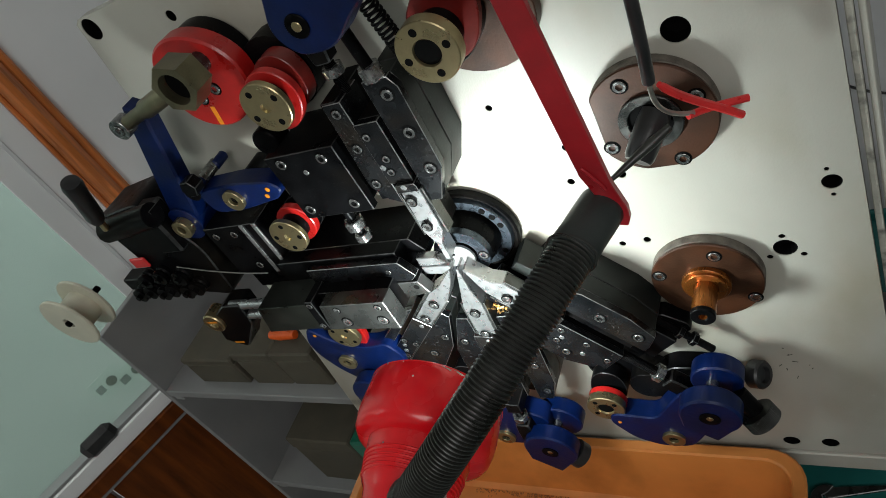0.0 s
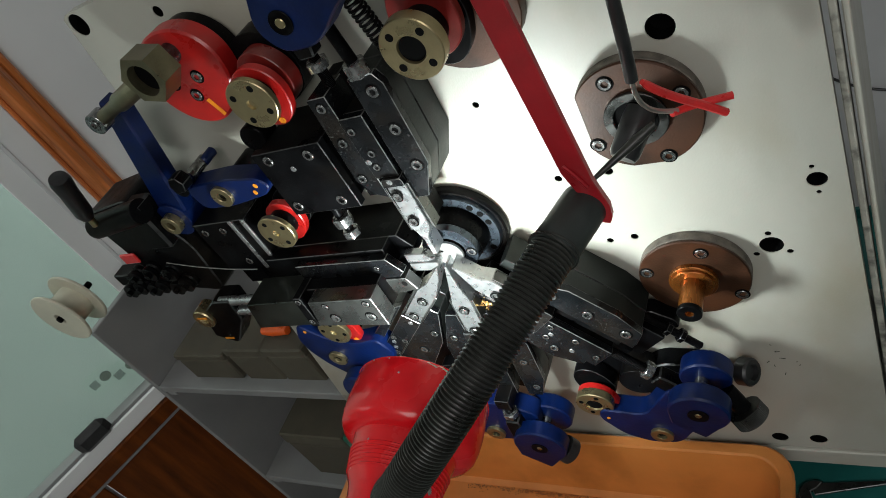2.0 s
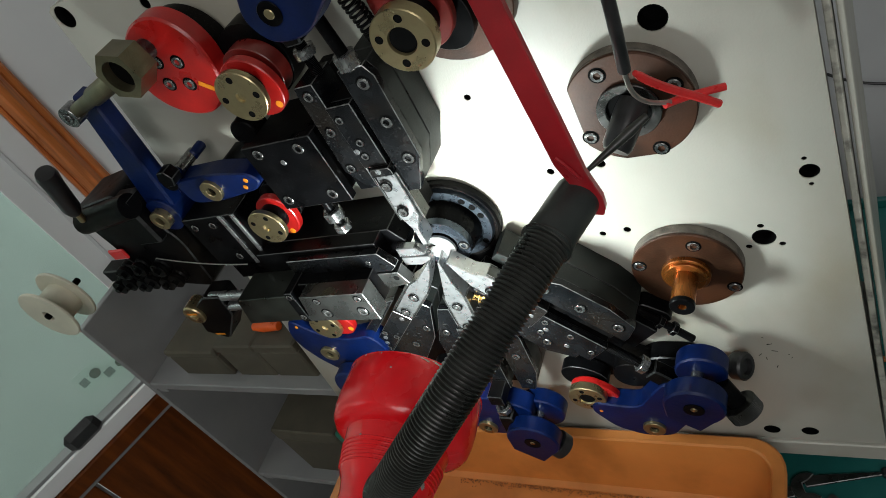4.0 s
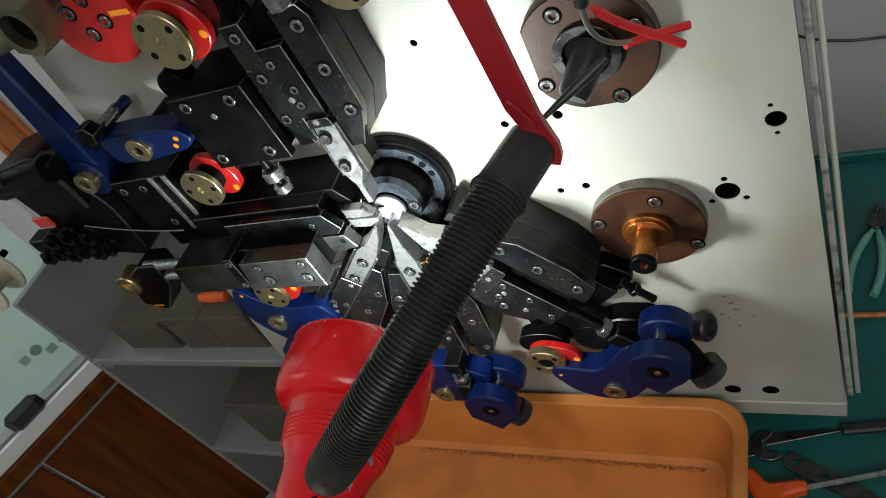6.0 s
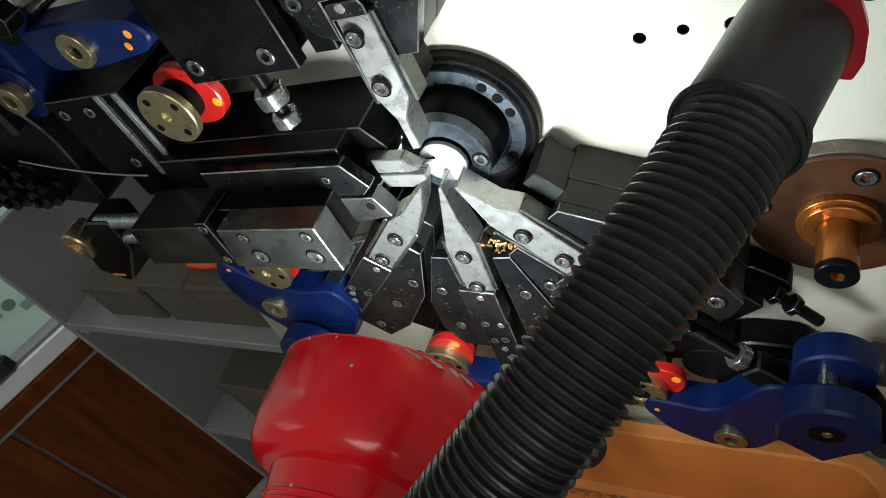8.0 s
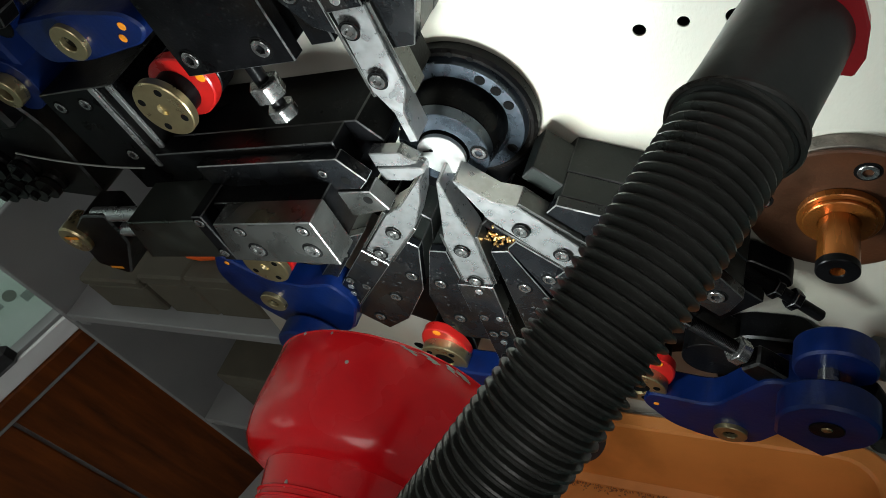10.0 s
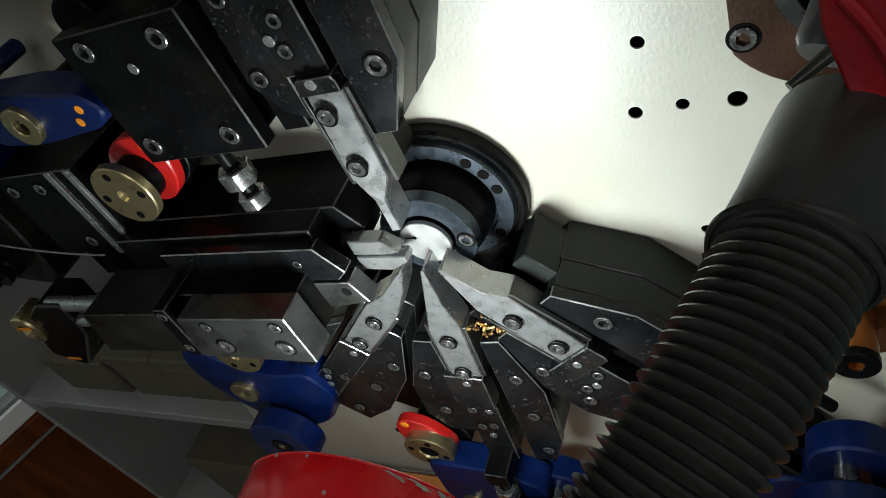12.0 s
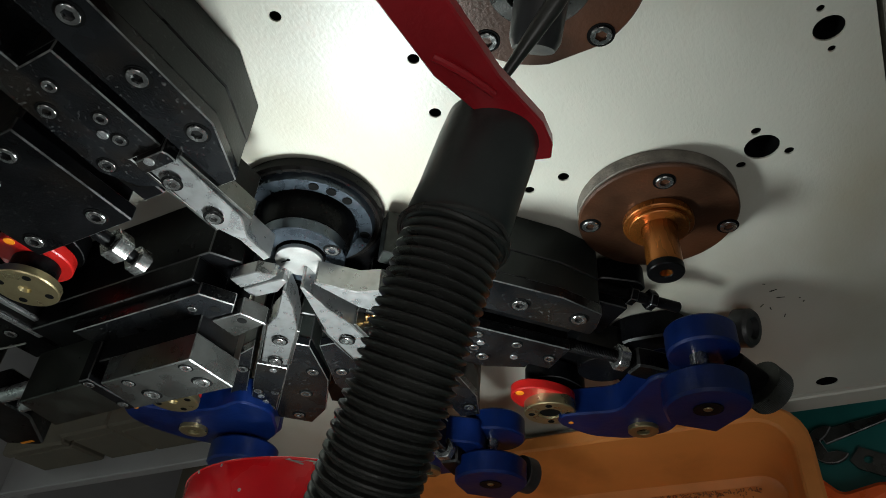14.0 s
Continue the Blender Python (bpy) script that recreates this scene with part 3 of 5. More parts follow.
sD = tool_slide(311, "bright hooked forming tool on a slanting black slide",
                [(0.0205, 0.0075), (0.0215, 0.0098), (0.055, 0.0108), (0.071, 0.0205), (0.14, 0.0165), (0.14, -0.0145), (0.062, -0.0105)],
                [(0.0865, 0.0015), (0.125, 0.0015)], (0.138, 0.158, -0.030, 0.019), (0.252, -0.040, 0.0), [(0.168, -0.010), (0.176, -0.022), (0.174, -0.032), (0.206, -0.012), (0.213, -0.033), (0.2425, -0.022)], 0.008)
for s, u, v, length, nut, head in ((sB, 0.305, 0.003, 0.05, 0.3, 0), (sC, 0.288, 0.004, 0.05, 0.3, 0), (sD, 0.252, -0.008, 0.075, 0.68, 0.02)):
    rise = 0.097 if s is sC else 0.066
    push_rod(s, u, v, rise, n=length, nut=nut, head=head)
    if s is sC:
        part("rod_block", box(u - 0.022, u - 0.0005, v - 0.011, v + 0.011, 0.0762, rise + 0.009, 0.001), BLACK, s)

slide_guide(225, [(0.109, 0.0185), (0.109, 0.0325), (0.173, 0.0605), (0.243, 0.069), (0.284, 0.06), (0.284, 0.0185)], [(0.159, 0.043), (0.211, 0.043), (0.268, 0.043)], "blued steel guide plate with a pointed nose")
slide_guide(225, [(0.13, -0.0165), (0.15, -0.028), (0.27, -0.034), (0.285, -0.0165)], [(0.18, -0.024), (0.25, -0.025)], "dark guide plate beside a slanting slide")
slide_guide(267, [(0.106, -0.023), (0.106, -0.040), (0.178, -0.068), (0.225, -0.07), (0.25, -0.055), (0.25, -0.023)], [(0.156, -0.047), (0.214, -0.047)], "blued steel guide plate beside a slide")
slide_guide(267, [(0.102, 0.0205), (0.1, 0.037), (0.168, 0.058), (0.25, 0.056), (0.29, 0.042), (0.29, 0.0205)], [(0.151, 0.038), (0.209, 0.039), (0.269, 0.039)], "blued steel guide plate with three socket screws")
slide_guide(311, [(0.095, -0.026), (0.095, -0.040), (0.155, -0.068), (0.2, -0.07), (0.235, -0.055), (0.235, -0.026)], [(0.142, -0.048), (0.19, -0.0515)], "blued steel guide plate beside a slanting slide")
gD = slide_guide(311, [(0.092, 0.0255), (0.092, 0.039), (0.1436, 0.0655), (0.21, 0.0665), (0.25, 0.058), (0.257, 0.036), (0.257, 0.0255)], [(0.133, 0.0435), (0.183, 0.0435), (0.236, 0.0445)],
                 "blued steel guide rail with three socket screws", True)
part("stop_block", box(0.066, 0.094, 0.021, 0.038, 0.01, 0.052, 0.001), BLOCK, gD)
part("channel", box(0.15, 0.25, 0.001, 0.026, 0.03, 0.06, 0.001), BLACK, gD)
# added black box for the guide's shadow on the plate and dark parts there
part("channel_end", box(0.252, 0.3, -0.026, 0.024, 0.0005, 0.034, 0.001), BLACK, gD)
part("stop_screw", rod((0.25, 0.046, 0.035), (0.338, 0.046, 0.035), 0.005), BLACK, gD)
part("stop_bracket", prism(rounded([(0.255, 0.028), (0.255, 0.052), (0.29, 0.06), (0.302, 0.052), (0.29, 0.034)], 0.006), 0.008, 0.03, 0.001), BLACK, gD)
for u in (0.285, 0.305):
    part("stop_nut", prism(hexagon(0.0095), 0, 0.007, 0.0007, m=between((u, 0.046, 0.035), (1, 0.046, 0.035))), BLACK, gD)


# ---- square slide block and wire guides on the feed side ----
def cover_block():
    b = thing("slide_cover_block", "black square slide block with a screwed cover plate", "slide block", face_on(-0.30, 0.272))
    part("cover_plate", box(-0.05, 0.05, -0.047, 0.047, 0.078, 0.09, 0.001), BLACK, b)
    part("body", box(-0.046, 0.046, -0.042, 0.044, 0.0005, 0.078, 0.001), BLACK, b)
    part("gib_strip", box(0.05, 0.07, -0.05, 0.085, 0.0005, 0.07, 0.001), BLACK, b)
    bolts(b, [(-0.03, 0.036), (0.028, 0.034), (-0.036, -0.033), (0.03, -0.033)], 0.09, 0.0066)
    pins(b, [(-0.004, 0.02)], 0.09)
    part("adjusting_nut", prism(hexagon(0.0125), 0.004, 0.018, 0.0009, m=between((-0.001, -0.062, 0.078), (-0.001, -1, 0.078))), NUT, b, "bright hexagon nut")
    part("adjusting_nut", prism(hexagon(0.011), 0.026, 0.037, 0.0009, m=between((-0.001, -0.062, 0.078), (-0.001, -1, 0.078))), NUT, b, "bright hexagon nut")
    part("adjusting_screw", rod((-0.001, -0.045, 0.078), (-0.001, -0.1, 0.078), 0.0055), BLACK, b)


cover_block()


def wire_guide():
    w = thing("wire_guide", "black wire guide with bright jaws beside the quill", "wire guide", face_on(-0.206, 0.103, 0, 0))
    part("upper_rail", prism([(-0.30, 0.005), (-0.05, 0.005), (-0.035, 0.028), (-0.05, 0.05), (-0.30, 0.05)], 0.0005, 0.066, 0.001), BLACK, w)
    part("jaw_plate", prism([(-0.2, 0.012), (-0.05, 0.012), (-0.04, 0.02), (-0.055, 0.044), (-0.2, 0.044)], 0.0885, 0.1, 0.0008, m=pose(0, 0, 0)), GIB, w, "blued steel upper guide plate")
    part("jaw_block", box(-0.255, -0.06, 0.016, 0.05, 0.066, 0.0885, 0.001), BLACK, w)
    part("rear_block", box(-0.29, -0.2, -0.042, 0.0045, 0.0005, 0.06, 0.001), BLACK, w)
    part("tip", prism([(-0.046, 0.027), (-0.046, 0.0131), (-0.018, 0.0125), (-0.008, 0.0145), (-0.02, 0.026)], 0.066, 0.078, 0.0008), STEEL, w, "bright wedge-shaped wire guide tip")
    part("tip", prism([(-0.046, 0.0112), (-0.046, -0.002), (-0.022, -0.0035), (-0.006, 0.0045), (-0.007, 0.0095), (-0.018, 0.0108)], 0.066, 0.078, 0.0008), STEEL, w, "bright wedge-shaped wire guide tip")
    part("lower_jaw", prism([(-0.12, 0.009), (-0.044, 0.009), (-0.036, -0.012), (-0.07, -0.018), (-0.12, -0.018)], 0.084, 0.1, 0.0008), WORN, w)
    bolts(w, [(-0.075, 0.03), (-0.078, -0.004)], 0.1, 0.0035)
    # holes are thin black discs, their shade given by colour
    part("hole", cyl(0.004, 0.0999, 0.1004, 16, centre=(-0.058, 0.022)), HOLE, w)
    part("hole", cyl(0.004, 0.0999, 0.1004, 16, centre=(-0.05, 0.0)), HOLE, w)
    part("hole", cyl(0.004, 0.0999, 0.1004, 16, centre=(-0.14, 0.022)), HOLE, w)
    part("slot_block", box(-0.2, -0.085, -0.012, 0.01, 0.04, 0.112, 0.001), BLACK, w)
    lo = thing("lower_guide_block", "worn bright steel block with socket screws", "guide block", face_on(-0.206, 0.103, 0, 0))
    part("front_plate", prism([(-0.181, -0.025), (-0.0695, -0.0265), (-0.0685, 0.0235), (-0.17, 0.0215)], 0.119, 0.143, 0.0009), WORN, lo)
    part("body", box(-0.2, -0.0735, -0.023, 0.02, 0.0, 0.119, 0.001), BLACK, lo)
    bolts(lo, [(-0.1435, -0.0095), (-0.0865, -0.0085)], 0.143, 0.0066)
    bolts(lo, [(-0.146, 0.013), (-0.081, 0.0145)], 0.143, 0.0045)
    part("end_block", prism([(-0.292, 0.0135), (-0.2, 0.0165), (-0.205, -0.0325), (-0.306, -0.0365)], 0.085, 0.135, 0.001), ENDBLOCK, lo, "dark grey steel end block")
    part("split_plate", prism([(-0.1985, 0.0235), (-0.186, 0.0235), (-0.1895, -0.0335), (-0.2035, -0.0335)], 0.1, 0.137, 0.001), BLACK, lo)
    bolts(lo, [(-0.1965, -0.023), (-0.1925, 0.0165)], 0.137, 0.0045)
    for y in (0.0, -0.022):
        part("guide_pin", rod((-0.285, y, 0.112), (-0.372, y, 0.112), 0.0075), STEEL, lo, "bright guide pin")
    part("end_plate", prism(rounded([(-0.382, 0.006), (-0.345, 0.006), (-0.352, -0.035), (-0.405, -0.09), (-0.443, -0.072), (-0.425, -0.02)], 0.006), 0.085, 0.12, 0.002), BLACK, lo)
    part("roller", lathe([(0, 0.098), (0.0175, 0.098), (0.0185, 0.1), (0.0185, 0.124), (0.017, 0.126), (0.009, 0.126), (0.008, 0.123), (0, 0.123)], 32, centre=(-0.424, -0.026)), BRASS, lo, "dull brass roller")
    part("mark", box(-0.433, -0.412, -0.023, -0.0195, 0.1262, 0.1266, 0), MARK, lo)
    part("mark", box(-0.425, -0.405, -0.079, -0.0755, 0.1202, 0.1206, 0), MARK, lo)


wire_guide()


def side_plate():
    v = thing("guide_plate", "black slide plate with a bright edge strip", "slide plate", face_on(-0.50, 0.176, 0, 0))
    part("plate", box(-0.055, 0.045, -0.045, 0.045, 0.0005, 0.078, 0.001), BLACK, v)
    # made-up black block, added to keep the gap below the plate dark
    part("lower_block", box(-0.06, 0.05, -0.09, -0.0455, 0.0005, 0.062, 0.001), BLACK, v)
    part("strip", box(0.016, 0.022, -0.045, 0.045, 0.078, 0.08, 0.0005), STEEL, v, "bright steel edge")
    part("strip", box(0.039, 0.045, -0.045, 0.045, 0.078, 0.08, 0.0005), STEEL, v, "bright steel edge")
    bolts(v, [(-0.04, 0.03), (-0.005, 0.03), (-0.005, -0.03)], 0.078, 0.0056)


side_plate()


# ---- cams ----
def cam_unit(name, x, z, out, r_disc, r_cam, lobe, a0, label, holes=4, thick=0.007, deep=0.0, paint=RED, back=BLACK, back_label="black oiled cam plate"):
    """A turning cam on its shaft: back bush, painted cam plate with a lobe, brass front disc."""
    bore = r_disc * (0.45 if thick > 0.008 else 0.2)
    base = face_on(x, z)
    c = thing(name, label, "cam", base, "cams")
    part("shaft", cyl(0.016, 0.001, out - 0.004), BLACK, c)
    pts = []
    for i in range(48):
        a = 2 * math.pi * i / 48
        d = math.atan2(math.sin(a), math.cos(a))
        pts.append(((r_cam + lobe * math.exp(-(d / 0.8) ** 2)) * math.cos(a), (r_cam + lobe * math.exp(-(d / 0.8) ** 2)) * math.sin(a)))
    part("back_cam", prism([(-0.96 * px, -0.96 * py) for px, py in pts], max(0.002, out - 0.05 - deep), out - 0.03 - deep, 0.0008), back, c, back_label)
    part("cam_plate", prism(pts, out - 0.022 - deep, out - 0.011 - deep, 0.0012), paint, c, "red painted cam plate")
    part("spacer", cyl(r_disc * 0.72, out - 0.011 - deep, out - thick), BLACK, c)
    fd = part("front_disc", lathe([(0, out - thick), (r_disc, out - thick), (r_disc, out - 0.001), (r_disc - 0.001, out), (bore, out), (bore - 0.001, out - 0.003), (0, out - 0.003)], 40), BRASS, c, "brass-coloured clamping disc")
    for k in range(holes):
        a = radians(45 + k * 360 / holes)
        # thin black disc on the solid face, coloured as a shaded pin hole
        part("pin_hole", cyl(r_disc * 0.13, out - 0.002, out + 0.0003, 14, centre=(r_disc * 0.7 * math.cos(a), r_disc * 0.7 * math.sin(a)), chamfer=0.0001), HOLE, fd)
    if bore > 0.008:
        part("hub_bore", cyl(bore - 0.001, out - 0.004, out - 0.002), HOLE, c)
    part("mark", cyl(0.0045, out - 0.0112 - deep, out - 0.0104 - deep, 12, centre=((r_cam + lobe) * 0.86, 0)), MARK, c, "orange paint dot")
    MOVERS.append((c, lambda p, b=base, a=a0: b @ pose(0, 0, 0, 0, 0, a - 360 * p)))
    return c


cam_unit("cam", -0.406, 0.198, 0.088, 0.0265, 0.028, 0.009, -140, "red cam with a brass disc beside the wire guide", deep=0.014)
cam_unit("cam", -0.297, 0.379, 0.09, 0.030, 0.033, 0.008, -110, "red cam with a four-hole brass disc", deep=0.006, back=MAROON, back_label="dark red rear cam plate")
cam_unit("cam", -0.09, 0.391, 0.09, 0.031, 0.034, 0.022, 55, "dark red cam with a thick brass disc", thick=0.014, deep=0.028, paint=MAROON)

cam_unit("cam", -0.112, -0.196, 0.078, 0.0265, 0.026, 0.02, -100, "red cam with a brass disc near the tray", thick=0.012)
cam_unit("cam", -0.314, -0.17, 0.085, 0.0265, 0.026, 0.018, -70, "red cam with a brass disc below the slides", thick=0.014)
cam_unit("cam", -0.452, -0.008, 0.088, 0.026, 0.026, 0.016, -90, "red cam with a brass disc under the guide block")

# mounts behind the top cams
tm = thing("cam_bearing", "brown oily bearing plate behind a cam", "flange", face_on(-0.075, 0.375), "bearing flanges")
part("plate", prism([(0.062 * math.cos(a * math.pi / 16), 0.055 * math.sin(a * math.pi / 16)) for a in range(32)], 0.0, 0.018, 0.001), RUST, tm)
tm2 = thing("cam_bearing", "black round bearing housing behind a cam", "flange", face_on(-0.31, 0.385), "bearing flanges")
part("housing", cyl(0.045, 0.0, 0.03), BLACK, tm2)

tm3 = thing("cam_bearing", "black round bearing housing behind the cam near the tray", "flange", face_on(-0.098, -0.182), "bearing flanges")
part("housing", lathe([(0, 0), (0.05, 0), (0.05, 0.012), (0.047, 0.015), (0.034, 0.016), (0.033, 0.024), (0, 0.024)], 44), BLACK, tm3)
# added black block stands for the shadow and dark parts behind the lever
tm4 = thing("rocker_shade_block", "black block standing for shade and dark parts behind a rocker lever", "bracket", face_on(0.0, -0.19))
part("bracket", prism(rounded([(-0.05, -0.075), (0.012, -0.082), (0.045, -0.02), (0.03, 0.022), (-0.02, 0.026), (-0.055, 0.0)], 0.014), 0.0005, 0.03, 0.002), BLACK, tm4)

# ---- crank, connecting rod and feed lever ----
CRX, CRZ, CR_OUT, CR_R, CR_A0 = -0.399, 0.410, 0.09, 0.036, 42.0
PIV, LEV, LINK = (-0.581, 0.232), 0.185, 0.142


def crank_pin(p):
    a = radians(CR_A0 - 360 * p)
    return CRX + CR_R * math.cos(a), CRZ + CR_R * math.sin(a)


def lever_end(p):
    """Where the link from the crank pin meets the feed lever."""
    nx, nz = crank_pin(p)
    dx, dz = nx - PIV[0], nz - PIV[1]
    d = math.hypot(dx, dz)
    a = (LEV * LEV - LINK * LINK + d * d) / (2 * d)
    h = math.sqrt(max(0.0, LEV * LEV - a * a))
    return PIV[0] + a * dx / d - h * dz / d, PIV[1] + a * dz / d + h * dx / d


def crank():
    base = face_on(CRX, CRZ)
    c = thing("crank_cam", "large red cam wheel with an orange mark", "cam", base, "cams")
    pts = [((0.062 + 0.006 * math.cos(2 * math.pi * i / 48)) * math.cos(2 * math.pi * i / 48), 0.058 * math.sin(2 * math.pi * i / 48)) for i in range(48)]
    part("back_disc", cyl(0.055, 0.004, 0.03, 48), BLACK, c, "black rear disc")
    part("wheel", prism(pts, 0.03, 0.055, 0.0025), RED, c, "red painted wheel")
    part("mark", box(0.03, 0.055, -0.003, 0.003, 0.0552, 0.0556, 0, m=pose(0, 0, 0, 0, 0, -100)), MARK, c, "orange paint stroke")
    bolts(c, [(0.02 * math.cos(radians(k)), 0.02 * math.sin(radians(k))) for k in (60, 150, 240, 330)], 0.055, 0.0066)
    a = radians(CR_A0)
    part("crank_pin", cyl(0.012, 0.05, CR_OUT - 0.02, centre=(CR_R * math.cos(a), CR_R * math.sin(a))), WORN, c)
    MOVERS.append((c, lambda p, b=base: b @ pose(0, 0, 0, 0, 0, -360 * p)))
    link = thing("crank_link", "olive zinc-plated link with a large hexagon eye", "link", face_on(*crank_pin(0), CR_OUT))
    part("hex_eye", disc_cut(hexagon(0.029, 30), [(0, 0, 0.0185)], -0.012, 0.018), OLIVE, link)
    part("bore", cyl(0.0187, -0.012, 0.006), HOLE, link)
    part("stem", lathe([(0, 0.026), (0.0115, 0.026), (0.0115, 0.085), (0.0085, 0.09), (0.0085, LINK - 0.012), (0, LINK - 0.012)], 20, m=between((0, 0, 0), (1, 0, 0))), OLIVE, link)
    part("rod_eye", ring(0.0065, 0.0135, -0.009, 0.009, centre=(LINK, 0)), SCREW, link, "steel ball-joint eye")
    bolts(link, [(LINK, 0)], 0.009, 0.0066, bore=False)

    def link_pose(p):
        n, e = crank_pin(p), lever_end(p)
        return face_on(*n, CR_OUT, math.degrees(math.atan2(e[1] - n[1], e[0] - n[0])))

    MOVERS.append((link, link_pose))
    lever = thing("feed_lever", "long blue painted feed lever with a brass pivot bush", "lever", face_on(*PIV))
    part("arm", prism([(-0.02, -0.02), (0.02, -0.024), (0.19, -0.015), (0.195, 0.015), (0.02, 0.024), (-0.02, 0.02)], 0.045, 0.07, 0.003), BLUE, lever)
    part("hub", cyl(0.028, 0.03, 0.074), BLUE, lever)
    part("bush", ring(0.007, 0.0155, 0.074, 0.086), BRASS, lever, "brass pivot bush")
    part("lower_arm", prism([(0, -0.014), (0.13, -0.012), (0.13, 0.012), (0, 0.014)], 0.03, 0.05, 0.003, m=pose(0, 0, 0, 0, 0, -142)), BLUE, lever)
    part("end_bolt", cyl(0.007, 0.06, CR_OUT, centre=(LEV, 0)), SCREW, lever)

    def lever_pose(p):
        e = lever_end(p)
        return face_on(*PIV, 0, math.degrees(math.atan2(e[1] - PIV[1], e[0] - PIV[0])))

    MOVERS.append((lever, lever_pose))


crank()


# ---- rocker levers ----
def rocker(x, z, swing, phase, label, arm, head, head_r, z0=0.045, head_out=0.125, knob=True, turn=0.0, bush=(0.0, 0.0)):
    """A blue rocker lever on a pivot: follower arm, forked round head, pivot bush."""
    base = face_on(x, z, 0, turn)
    r = thing("rocker_lever", label, "lever", base, "rocker levers")
    za = z0 + 0.03
    part("arm", prism(rounded(arm, 0.014), z0, za, 0.002), BLUE, r)
    hx, hy = head
    disc = [(hx + head_r * math.cos(2 * math.pi * i / 40), hy + head_r * math.sin(2 * math.pi * i / 40)) for i in range(40)]
    wedge = [(hx + head_r * math.cos(radians(a)), hy + head_r * math.sin(radians(a))) for a in range(-60, 181, 8)] + [(hx - head_r * 1.05, hy - head_r * 0.55), (hx - 0.1 * head_r, hy - head_r * 1.45)]
    cheek = part("front_cheek", prism(wedge, head_out - 0.025, head_out, 0.0025), BLUE, r, "blue round front cheek")
    part("rear_cheek", prism([(hx + 0.004 + (px - hx) * 0.86, hy + (py - hy) * 0.86) for px, py in disc], head_out - 0.075, head_out - 0.05, 0.002), BLUE, r)
    part("roller_pin", cyl(0.008, head_out - 0.06, head_out - 0.02, centre=head), SCREW, r)
    part("pin_boss", ring(0.004, 0.0125, head_out, head_out + 0.0008, centre=head), BLACK, cheek)
    part("pin_end", cyl(0.004, head_out - 0.001, head_out + 0.0012, 16, centre=head), BRASS, cheek)
    part("pivot_bush", ring(0.0065, 0.0155, za - 0.002, za + 0.005, centre=bush), BRASS, r, "brass pivot bush")
    part("pivot_screw", cyl(0.0065, za - 0.01, za + 0.001, centre=bush), BLACK, r)
    part("pivot_pin", cyl(0.012, 0.001, z0, centre=bush), BLACK, r)
    if knob:
        a, b = Vector((hx + head_r * 0.7, hy - 0.014, head_out - 0.045)), Vector((hx + head_r + 0.004, hy - 0.041, head_out - 0.036))
        stem = part("knob_stem", rod(a, b, 0.011), BLACK, r)
        teeth = [((0.0219 if i % 2 else 0.0213) * math.cos(math.pi * i / 80), (0.0219 if i % 2 else 0.0213) * math.sin(math.pi * i / 80)) for i in range(160)]
        kb = prism(teeth, 0.0005, 0.0175, 0, m=between(b, b + (b - a)))
        lathe([(0, 0), (0.021, 0), (0.021, 0.018), (0.013, 0.0185), (0.012, 0.0165), (0, 0.0165)], 40, kb, between(b, b + (b - a)))
        part("knob", kb, WORN, stem, "knurled steel adjusting knob")
    MOVERS.append((r, lambda p, bb=base: bb @ pose(0, 0, 0, 0, 0, swing * closed(p + phase))))
    return r


rk = rocker(-0.025, -0.241, 4.0, 0.0, "blue forked rocker lever with a knurled knob beside the tray",
       [(-0.078, 0.042), (-0.088, 0.022), (-0.066, -0.02), (-0.03, -0.041), (0.012, -0.04), (0.055, 0.015), (0.08, 0.08), (0.03, 0.09), (-0.02, 0.03)], (0.075, 0.103), 0.036, z0=0.05, head_out=0.124, bush=(-0.009, -0.0165))
part("mark", cyl(0.0027, 0.0802, 0.0808, 12, centre=(-0.073, 0.022)), MARK, rk)
part("shoe", lathe([(0, 0), (0.015, 0), (0.0185, 0.003), (0.0185, 0.017), (0.016, 0.02), (0.011, 0.02), (0.01, 0.014), (0, 0.014)], 32, m=between((0.103, 0.047, 0.022), (0.125, 0.053, 0.03))), PLASTIC, rk, "black hollow rubber stop")
part("follower", cyl(0.026, 0.012, 0.049, centre=(-0.022, 0.062)), BLACK, rk, "black cam follower roller")
part("shoe_stem", rod((0.07, 0.06, 0.022), (0.106, 0.048, 0.023), 0.007), BLACK, rk)
rk2 = rocker(-0.275, -0.235, 4.0, 0.03, "blue forked rocker lever over the tray",
       [(-0.045, 0.055), (-0.05, -0.02), (-0.03, -0.05), (0.02, -0.052), (0.06, -0.03), (0.075, 0.02), (0.03, 0.05)], (0.068, -0.021), 0.04, z0=0.06, head_out=0.12, knob=False, bush=(-0.018, -0.028))
part("rubber_pad", cyl(0.02, 0, 0.016, m=between((0.09, -0.05, 0.1), (0.1, -0.072, 0.1))), PLASTIC, rk2, "black rubber stop pad")
rk3 = rocker(-0.487, -0.073, 4.0, 0.06, "blue rocker lever beside the shelf",
       [(-0.026, 0.084), (-0.002, 0.055), (0.022, 0.037), (0.058, 0.028), (0.098, 0.036), (0.112, 0.0), (0.08, -0.05), (0.03, -0.075), (-0.012, -0.05), (-0.036, -0.018), (-0.05, 0.018), (-0.05, 0.05)],
       (0.034, -0.05), 0.038, z0=0.055, head_out=0.118, knob=False)
part("mark", cyl(0.003, 0.0852, 0.0858, 12, centre=(-0.02, 0.066)), MARK, rk3)
